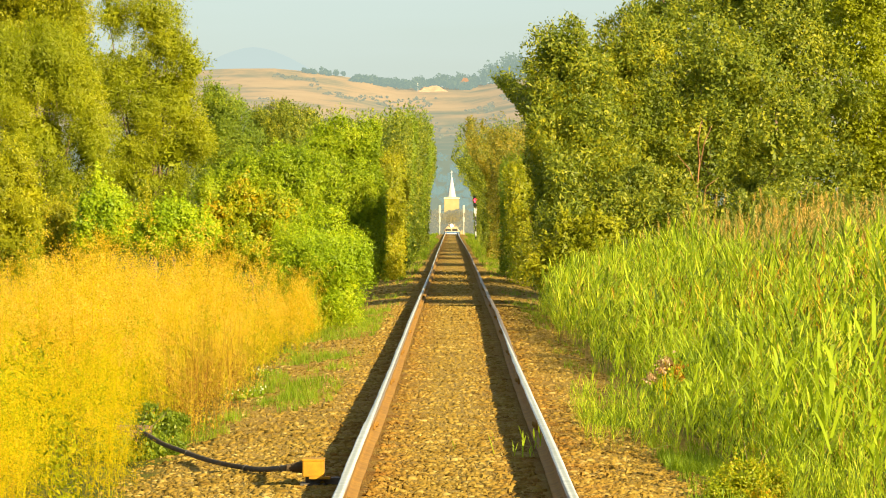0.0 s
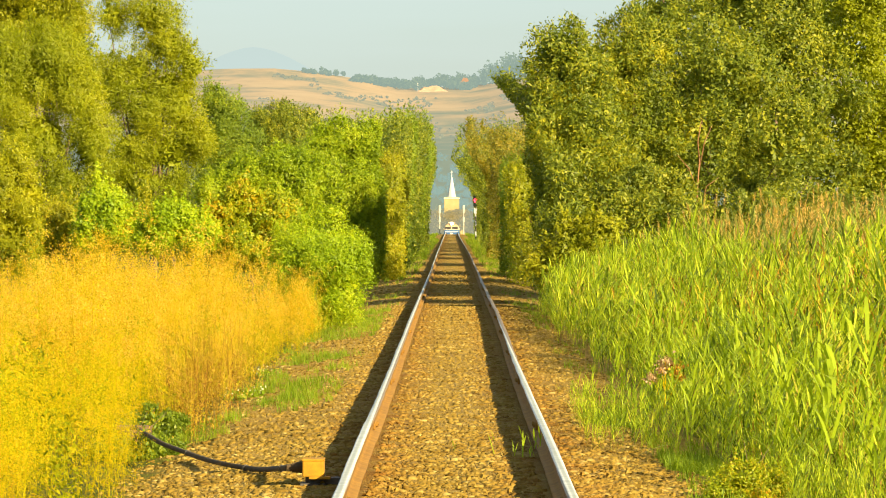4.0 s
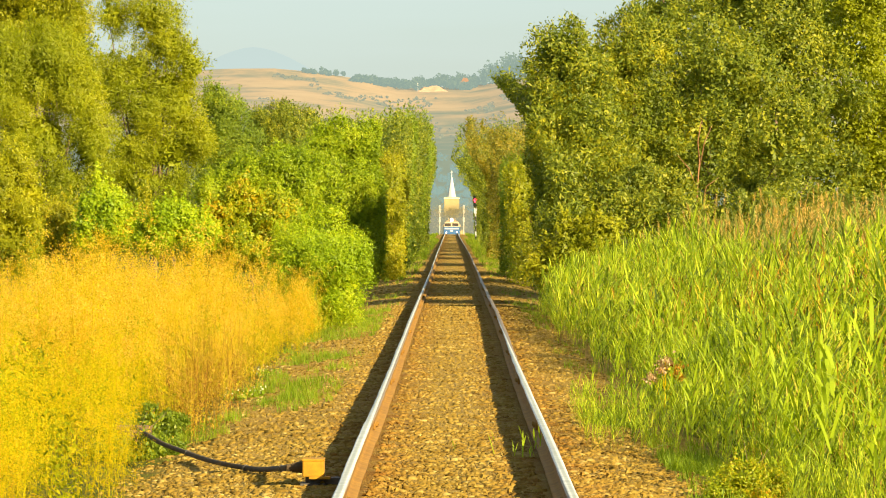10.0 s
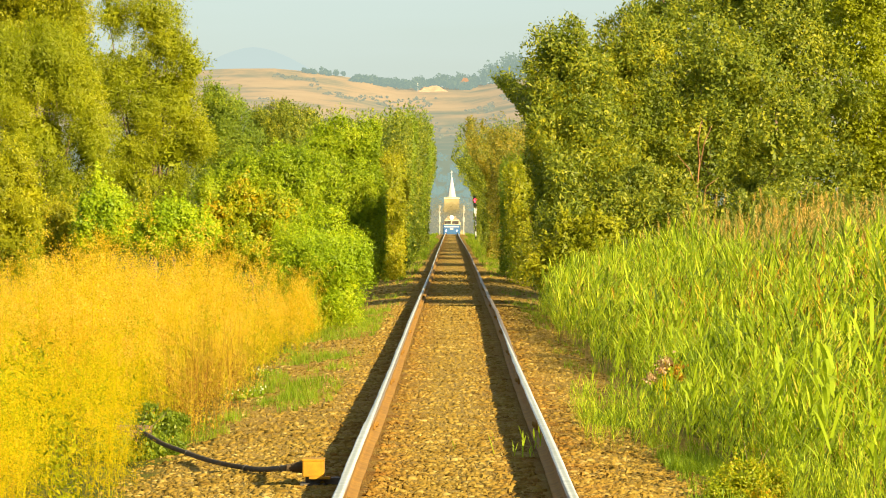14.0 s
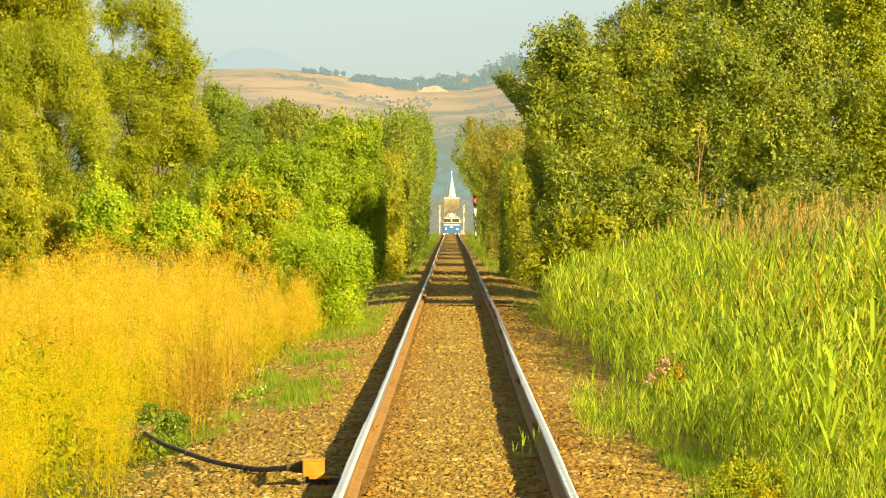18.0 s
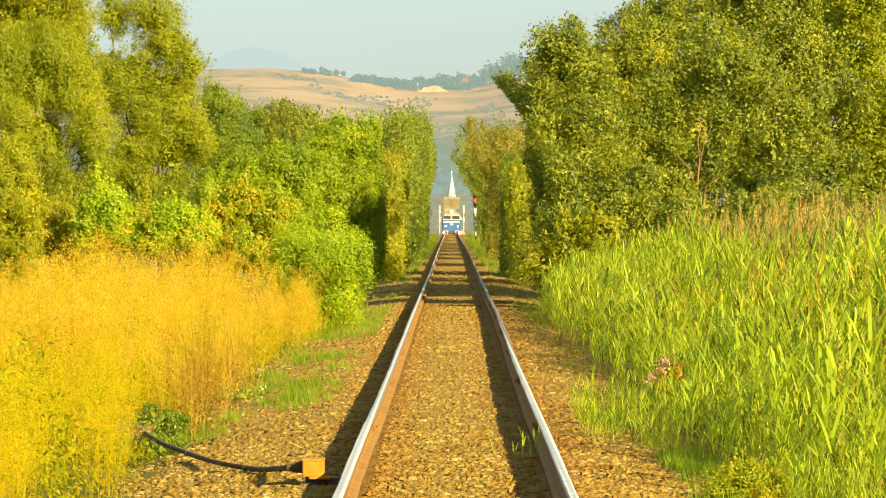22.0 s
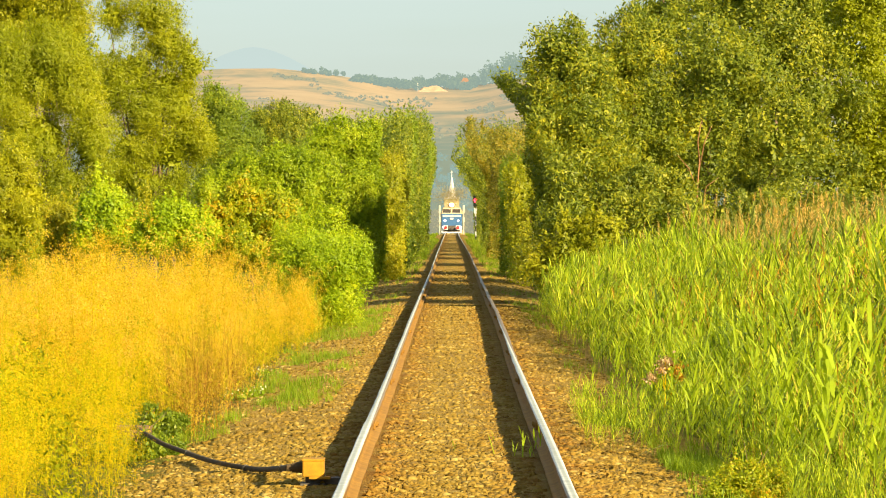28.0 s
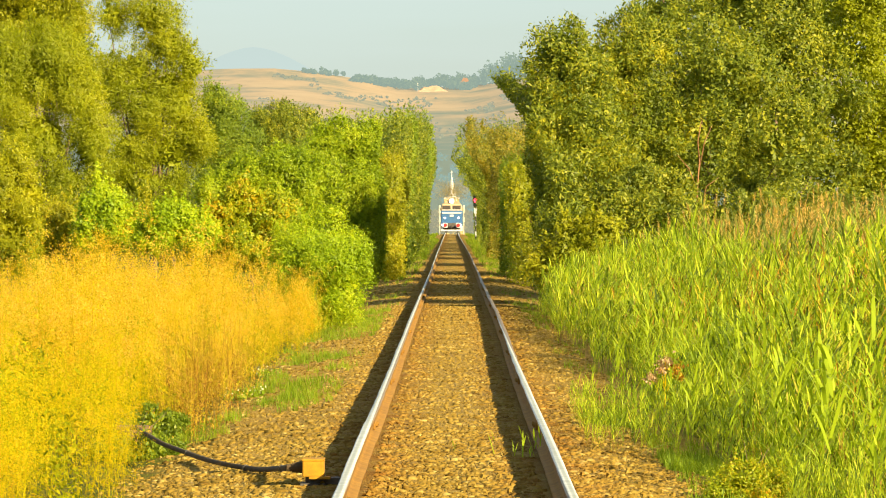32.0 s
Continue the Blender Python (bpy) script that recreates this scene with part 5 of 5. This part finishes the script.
def dead_reeds():
    """Brown dead stalks standing among the green."""
    p, h = reed_places(900, 2.4, 6.5, 40, 84)
    keep = np.array([noise.noise((a * 0.8, b * 0.25, 51.0)) > 0.0 for a, b in p[:, :2]])
    p, h = p[keep], h[keep] * rng.uniform(0.8, 1.0, keep.sum())
    more, tall = reed_places(800, 3.2, 6.0, 41, 70)
    keep = np.array([noise.noise((a * 1.5, b * 0.4, 91.0)) > 0.12 for a, b in more[:, :2]])
    p, h = np.concatenate([p, more[keep]]), np.concatenate([h, tall[keep] * rng.uniform(0.85, 1.05, keep.sum())])
    v, f = scatter(TALL_REEDS, p, rng.uniform(0, 6.28, len(p)), h, rng.normal(0.05, 0.12, (len(p), 2)))
    tagged(mesh_object("dead_reeds", v, f, DOCK), "brown dead reed stalks among the green ones", "reeds", kind="stuff")


dead_reeds()


def swaying_reeds():
    """Single reeds at the near edge that nod in the wind."""
    made = []
    for i in range(66):
        y = 36.5 + 29 * (i / 66) + rng.uniform(-0.3, 0.3)
        x = 2.05 + rng.uniform(0, 0.9) ** 1.3 + (0.3 if y < 39 else 0) - 0.22 * math.exp(-((y - 54) / 11) ** 2)
        z = float(ground_z(x, y)) - 0.02
        h = max(0.55, float(reed_top(x + 0.2, y)) - z) + rng.uniform(-0.1, 0.2)
        t = thing("reed", x, y, z, "tall green reed with long drooping blades", "reed", "reeds at the bed edge")
        v, f = blade((0, 0, 0), (0.03, 0.0, 1.0), h, 0.013, 0.02, 4)
        mesh_object("stem", v, f, REED_LEAF, t)
        for k, w, length, width, droop in reed_blades(int(rng.integers(9, 13))):
            v, f = blade(np.array((0.03 * k * h, 0, k * h)), w, length * h * 1.15, width * h * 1.25, droop, 4)
            mesh_object("leaf", v, f, REED_LEAF, t)
        made.append((t, float(rng.uniform(0.7, 1.6))))
    t = thing("bent_reed", 2.02, 38.6, float(ground_z(2.02, 38.6)) - 0.02, "pale reed bent low over the gravel", "reed", "reeds at the bed edge")
    v, f = blade((0, 0, 0), (-0.72, -0.1, 0.75), 1.0, 0.02, 0.12, 5)
    mesh_object("stem", v, f, LEAF_LIME, t)
    for k in range(7):
        u = 0.25 + 0.1 * k
        v, f = blade(np.array((-0.72 * 0.95 * u, -0.1 * u, 0.75 * 0.95 * u - 0.11 * u * u)), unit(np.array((-0.9, rng.normal(0, 0.3), (0.75, -0.1)[k % 2]))), rng.uniform(0.22, 0.36), 0.042, 0.2, 4)
        mesh_object("leaf", v, f, LEAF_LIME, t)
    made.append((t, 0.9))
    return made


SWAYING = swaying_reeds()


def weed_template():
    """Stem and side twigs, leaves on the lower half, and a fluffy pyramid of seeds above."""
    pieces, seeds, leaves = [], [], []
    lean = rng.normal(0, 0.06, 2)
    pieces.append(blade((0, 0, 0), (lean[0], lean[1], 1.0), 0.98, 0.0055, 0.0, 2))
    for _ in range(14):
        z = rng.uniform(0.30, 0.93)
        a = rng.uniform(0, 2 * math.pi)
        w = unit(np.array((math.cos(a), math.sin(a), rng.uniform(0.7, 1.9))))
        l = rng.uniform(0.22, 0.42) * (1.25 - z)
        foot = np.array((lean[0] * z, lean[1] * z, z))
        pieces.append(blade(foot, w, l, 0.0035, 0.25, 1))
        for _ in range(11):
            u = rng.uniform(0.25, 1.05)
            seeds.append(foot + w * l * u + np.array((0, 0, -0.25)) * l * u * u + rng.normal(0, 0.017, 3))
    for _ in range(11):
        z = rng.uniform(0.05, 0.55)
        a = rng.uniform(0, 2 * math.pi)
        w = unit(np.array((math.cos(a), math.sin(a), rng.uniform(-0.1, 1.2))))
        leaves.append(blade(np.array((lean[0] * z, lean[1] * z, z)) + w * rng.uniform(0, 0.10), w, rng.uniform(0.06, 0.13), 0.018, 0.5, 2))
    sv, sf = seed_tris(np.array(seeds), 0.0084)
    return joined(pieces), (sv, sf), joined(leaves)


WEEDS = [weed_template() for _ in range(14)]


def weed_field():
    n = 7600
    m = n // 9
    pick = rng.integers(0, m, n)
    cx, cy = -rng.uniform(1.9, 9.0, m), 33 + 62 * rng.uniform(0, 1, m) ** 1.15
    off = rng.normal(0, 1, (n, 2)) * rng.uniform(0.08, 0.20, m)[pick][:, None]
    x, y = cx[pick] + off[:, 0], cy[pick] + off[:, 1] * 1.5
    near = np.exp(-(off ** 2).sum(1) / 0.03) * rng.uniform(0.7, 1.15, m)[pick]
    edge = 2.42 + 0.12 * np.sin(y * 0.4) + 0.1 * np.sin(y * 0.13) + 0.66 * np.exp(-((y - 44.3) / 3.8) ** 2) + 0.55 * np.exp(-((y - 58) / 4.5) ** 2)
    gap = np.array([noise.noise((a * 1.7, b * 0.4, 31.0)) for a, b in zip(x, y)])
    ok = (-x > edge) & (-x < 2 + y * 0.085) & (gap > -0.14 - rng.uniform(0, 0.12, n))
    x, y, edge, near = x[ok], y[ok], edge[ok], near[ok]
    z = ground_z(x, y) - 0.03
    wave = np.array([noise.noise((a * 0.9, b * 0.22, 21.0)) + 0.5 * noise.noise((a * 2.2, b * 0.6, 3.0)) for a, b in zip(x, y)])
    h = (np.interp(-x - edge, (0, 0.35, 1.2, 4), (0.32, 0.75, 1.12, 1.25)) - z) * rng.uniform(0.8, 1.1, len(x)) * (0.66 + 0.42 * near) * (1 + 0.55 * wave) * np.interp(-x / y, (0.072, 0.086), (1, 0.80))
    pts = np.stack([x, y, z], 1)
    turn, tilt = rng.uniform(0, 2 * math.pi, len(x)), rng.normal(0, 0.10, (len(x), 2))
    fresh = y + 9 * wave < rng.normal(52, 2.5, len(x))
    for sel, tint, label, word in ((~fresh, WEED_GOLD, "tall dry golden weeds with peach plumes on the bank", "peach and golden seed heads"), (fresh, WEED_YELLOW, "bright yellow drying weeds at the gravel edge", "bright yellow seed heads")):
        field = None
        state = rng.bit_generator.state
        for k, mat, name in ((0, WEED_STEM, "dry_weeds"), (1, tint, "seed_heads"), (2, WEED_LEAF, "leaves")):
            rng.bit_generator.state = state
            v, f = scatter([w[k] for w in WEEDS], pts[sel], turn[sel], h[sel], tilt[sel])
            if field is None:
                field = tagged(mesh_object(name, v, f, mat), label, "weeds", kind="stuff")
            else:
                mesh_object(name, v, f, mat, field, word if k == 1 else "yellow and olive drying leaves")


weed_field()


def plumed_weeds():
    """Single tall weeds with a feathery cone of seeds, nodding in the wind."""
    made = []
    for i in range(34):
        y = 46 + 42 * (i + rng.uniform(0, 1)) / 34
        x = -(3.0 + (0.052 * y - 0.4) * rng.uniform(0, 1))
        z = float(ground_z(x, y)) - 0.02
        h = rng.uniform(1.0, 1.38) * (0.7 if -x < 3.4 else 1.0)
        t = thing("plumed_weed", x, y, z, "tall dry weed with a feathery peach seed plume", "weed", "plumed weeds on the bank")
        lean = rng.normal(0, 0.05, 2)
        axis = np.array((lean[0], lean[1], 1.0))
        stem, seeds = [blade((0, 0, 0), axis, h * 0.97, 0.009, 0.0, 3)], []
        for _ in range(34):
            u = rng.uniform(0.45, 0.96)
            a = rng.uniform(0, 2 * math.pi)
            w = unit(np.array((math.cos(a), math.sin(a), rng.uniform(0.9, 2.2))))
            l = h * (0.05 + 0.34 * (1.02 - u))
            stem.append(blade(axis * u * h, w, l, 0.004, 0.2, 1))
            r = rng.uniform(0.2, 1.05, (16, 1))
            seeds.append(axis * u * h + w * l * r - np.array((0, 0, 0.2)) * l * r * r + rng.normal(0, 0.014, (16, 3)))
        v, f = joined(stem)
        mesh_object("stem", v, f, WEED_STEM, t)
        v, f = seed_tris(np.concatenate(seeds), 0.011)
        tagged(mesh_object("seed_plume", v, f, WEED_GOLD, t, "feathery peach seed plume"), kind="stuff")
        k = 26
        q = np.stack([rng.normal(0, 0.07, k), rng.normal(0, 0.07, k), rng.uniform(0.05, 0.5, k) * h], 1)
        v, f = leaf_quads(q, 0.13, 0.03, (0, 0, 0.4))
        tagged(mesh_object("leaves", v, f, WEED_LEAF, t), kind="stuff")
        made.append((t, float(rng.uniform(0.4, 0.9))))
    return made


PLUMED = plumed_weeds()


def leafy_weeds():
    """Olive leafy plants that fill the hollows between the dry weeds."""
    made = []
    for _ in range(6):
        k = 60
        z = rng.uniform(0.05, 1.0, k)
        p = np.stack([rng.normal(0, 1, k) * 0.16 * (1.1 - z * 0.6), rng.normal(0, 1, k) * 0.16 * (1.1 - z * 0.6), z], 1)
        made.append(leaf_quads(p, 0.095, 0.04, (0, 0, 0.5)))
    n = 4200
    y = 36 + 58 * rng.uniform(0, 1, n)
    x = -rng.uniform(2.5, 8.6, n)
    gap = np.array([noise.noise((a * 1.7, b * 0.4, 31.0)) for a, b in zip(x, y)])
    ok = (gap < -0.10) & (-x < 2 + y * 0.085) & (-x > 2.75 + 0.62 * np.exp(-((y - 44.8) / 3.4) ** 2))
    p = np.stack([x, y, ground_z(x, y) - 0.02], 1)[ok]
    v, f = scatter(made, p, rng.uniform(0, 6.28, len(p)), rng.uniform(0.55, 1.05, len(p)) * np.interp(-p[:, 0], (2.6, 4.2), (0.55, 1.0)))
    tagged(mesh_object("leafy_weeds", v, f, WEED_OLIVE), "olive-green leafy weeds in the hollows between dry ones", "weeds", kind="stuff")


leafy_weeds()


def low_grass():
    """Tufts along the shoulders and between the rails."""
    tuft = []
    for _ in range(8):
        tuft.append(joined([blade(rng.normal(0, 0.025, 3) * (1, 1, 0), unit(np.array((*rng.normal(0, 0.35, 2), 1.0))), rng.uniform(0.07, 0.2), 0.008, 0.2, 2) for _ in range(12)]))
    pts = []
    for n, x0, x1, y0, y1, thr in ((1300, -2.4, -1.3, 50, 110, 0.12), (500, -3.1, -2.5, 36, 60, -0.1), (600, -2.8, -2.1, 48, 100, 0.02), (500, 1.5, 2.2, 50, 120, 0.15), (600, 1.7, 2.6, 32, 50, 0.0), (300, 1.28, 1.78, 49.2, 50.6, -1.0), (330, 1.72, 2.2, 40.5, 43.5, -1.0), (420, -2.5, -1.55, 52, 75, 0.0), (450, -2.6, -1.5, 84, 110, -0.1), (900, -2.3, -1.2, 100, 300, 0.1), (350, -3.2, -1.7, 300, 540, -0.3), (350, 1.7, 3.2, 300, 540, -0.3), (700, -2.4, -1.2, 180, 470, -0.35), (700, 1.2, 2.4, 180, 470, -0.35), (450, -3.8, -1.7, 540, 700, -0.6), (450, 1.7, 3.8, 540, 700, -0.6), (600, 1.2, 2.2, 100, 300, 0.1)):
        x, y = rng.uniform(x0, x1, n), rng.uniform(y0, y1, n)
        keep = np.array([noise.noise((a * 0.9, b * 0.28, 11.0)) > thr for a, b in zip(x, y)])
        pts.append(np.stack([x, y, ground_z(x, y) - 0.01], 1)[keep])
    p = np.concatenate(pts)
    v, f = scatter(tuft, p, rng.uniform(0, 6.28, len(p)), rng.uniform(0.4, 1.15, len(p)) * np.interp(p[:, 1], (120, 180, 290, 300), (1.0, 1.5, 1.8, 2.5)))
    tagged(mesh_object("low_grass", v, f, GRASS), "short green grass tufts on the gravel shoulders", "grass", kind="stuff")


low_grass()


def ballast():
    """Stones of the track bed: the nearest as pieces, the rest joined."""
    shapes = []
    for _ in range(16):
        k = 4
        a = np.arange(k) / k * 2 * math.pi + rng.uniform(-0.35, 0.35, k)
        low = np.stack([np.cos(a) * rng.uniform(0.38, 0.56, k), np.sin(a) * rng.uniform(0.30, 0.50, k), np.full(k, -0.3)], 1)
        b = a + rng.uniform(0.2, 0.7)
        top = np.stack([np.cos(b) * rng.uniform(0.24, 0.42, k), np.sin(b) * rng.uniform(0.2, 0.38, k), rng.uniform(0.06, 0.17, k)], 1)
        c = np.concatenate([low, top, [(rng.normal(0, 0.08), rng.normal(0, 0.08), rng.uniform(0.13, 0.25))]])
        tris = []
        for i in range(k):
            j = (i + 1) % k
            tris += [(i, j, k + j), (i, k + j, k + i), (k + i, k + j, 2 * k)]
        shapes.append((c, np.array(tris)))
    n = 54000
    y = 31 + 84 * rng.uniform(0, 1, n) ** 1.6
    x = rng.uniform(-2.8, 1.95, n)
    m = 5000
    near = 9000
    x = np.concatenate([x, rng.uniform(-2.6, 2.0, m), rng.uniform(-2.5, 1.9, near)])
    y = np.concatenate([y, rng.uniform(108, 190, m), 31 + 17 * rng.uniform(0, 1, near) ** 1.4])
    n += m + near
    keep = (np.abs(np.abs(x) - 0.7535) > 0.125) & (rng.uniform(size=n) < np.interp(np.abs(x), (0, 1.5, 2.3, 2.8), (1, 0.95, 0.85, 0.5)))
    x, y = x[keep], y[keep]
    size = np.clip(rng.lognormal(-3.02, 0.48, len(x)), 0.020, 0.14) * np.interp(y, (30, 60, 115, 190), (1, 1.0, 1.25, 1.6))
    z = ground_z(x, y) + rng.uniform(-0.006, 0.006, len(x)) - 0.05 * size
    pts = np.stack([x, y, z], 1)
    turn, tilt = rng.uniform(0, 6.28, len(x)), rng.normal(0, 0.35, (len(x), 2))
    v, f = scatter(shapes, pts, turn, size, tilt)
    bed = tagged(mesh_object("ballast", v, f, STONE), "brown and grey ballast stones between and beside the rails", "ballast", kind="stuff")
    meshes = []
    for c, q in shapes:
        me = bpy.data.meshes.new("stone")
        me.from_pydata([tuple(p) for p in c], [], [tuple(int(k) for k in t) for t in q])
        me.materials.append(STONE)
        meshes.append(me)
    for i in range(290):
        sx, sy = rng.uniform(-2.0, 1.6), rng.uniform(31.5, 40)
        if abs(abs(sx) - 0.7535) < 0.1:
            continue
        s = rng.uniform(0.035, 0.068)
        ob = new("stone", meshes[i % len(meshes)])
        ob.parent = bed
        ob.matrix_local = pose(sx, sy, float(ground_z(sx, sy)) + 0.012 + s * 0.15, rng.uniform(-20, 20), rng.uniform(-20, 20), rng.uniform(0, 360)) @ Matrix.Diagonal((s, s, s, 1))


ballast()


def sprouts():
    """Single young shoots between the rails and a pale dead flower head in the reeds."""
    for x, y, h in ((0.33, 42.6, 0.17), (0.49, 42.2, 0.12), (0.56, 42.0, 0.22), (0.66, 42.2, 0.19), (0.71, 42.4, 0.2), (0.62, 42.1, 0.08), (-0.01, 43.0, 0.08)):
        z = float(ground_z(x, y))
        t = thing("grass_shoot", x, y, z, "young green shoot growing in the ballast", "grass", "shoots in the ballast")
        for k in range(3):
            a = rng.uniform(0, 6.28)
            v, f = blade((0, 0, 0.0 if k == 0 else h * 0.35 * k), unit(np.array((math.cos(a) * 0.3, math.sin(a) * 0.3, 1.0))), h * (1.3 if k == 0 else 0.7), 0.02, 0.15, 4)
            mesh_object("blade", v, f, REED_LEAF, t)
    n = 190
    x, y = rng.uniform(1.1, 1.95, n), 43 + 9 * rng.uniform(0, 1, n) ** 1.5
    v, f = scatter(REEDS, np.stack([x, y, ground_z(x, y)], 1), rng.uniform(0, 6.28, n), rng.uniform(0.2, 0.52, n))
    tagged(mesh_object("young_reeds", v, f, REED_LEAF), "sparse young reeds sprouting through the gravel", "reeds", kind="stuff")
    n = 300
    y = rng.uniform(48, 64, n)
    x = -rng.uniform(2.35, 2.75 + 0.75 * np.exp(-((y - 58) / 5) ** 2), n)
    spot, turn, size = np.stack([x, y, ground_z(x, y)], 1), rng.uniform(0, 6.28, n), rng.uniform(0.5, 1.15, n)
    v, f = scatter([joined([w[0], w[2]]) for w in WEEDS], spot, turn, size, rng.normal(0, 0.15, (n, 2)))
    tagged(mesh_object("rusty_stalks", v, f, DOCK), "rust-brown dead stalks at the edge of the weeds", "weeds", kind="stuff")
    for x, y, n in ((-2.64, 70.0, 26), (-2.5, 60.0, 20), (-2.42, 61.0, 10)):
        z = float(ground_z(x, y))
        f = thing("white_wildflower", x, y, z, "low clump of small white wildflowers on the gravel edge", "flower", "white wildflowers")
        v, q = leaf_quads(rng.normal(0, 1, (120, 3)) * (0.10, 0.25, 0.025) + (0, 0, 0.06), 0.06, 0.03)
        tagged(mesh_object("leaves", v, q, GRASS, f), kind="stuff")
        v, q = leaf_quads(rng.normal(0, 1, (n, 3)) * (0.10, 0.25, 0.03) + (0, 0, 0.10), 0.026, 0.026)
        tagged(mesh_object("blossoms", v, q, PETAL, f, "small white blossoms"), kind="stuff")
    f = thing("dead_flower_head", 1.99, 48.0, float(ground_z(1.99, 48.0)), "pale brown dead flower head among the reeds", "flower")
    part("stalk", rod(bmesh.new(), (0, 0, 0), (0, 0, 0.73), 0.008, 0.005, 6), WEED_STEM, f)
    for dx, dz, r, mat, word in ((0.0, 0.73, 0.045, FLOWER, "pale pinkish-brown umbel"), (-0.03, 0.65, 0.035, FLOWER, "pale pinkish-brown umbel"), (0.10, 0.67, 0.045, DOCK, "rust-brown dead umbel"), (-0.13, 0.57, 0.035, FLOWER, "pale pinkish-brown umbel"), (0.13, 0.58, 0.03, DOCK, "rust-brown dead umbel")):
        v, q = leaf_quads(rng.normal(0, 1, (80, 3)) * (r, r, r * 0.7) + (dx, 0, dz), 0.032, 0.026)
        tagged(mesh_object("umbel", v, q, mat, f, word), kind="stuff")
        part("stalk", rod(bmesh.new(), (dx * 0.2, 0, dz - 0.22), (dx, 0, dz), 0.005, 0.003, 5), WEED_STEM, f)


sprouts()
motions()
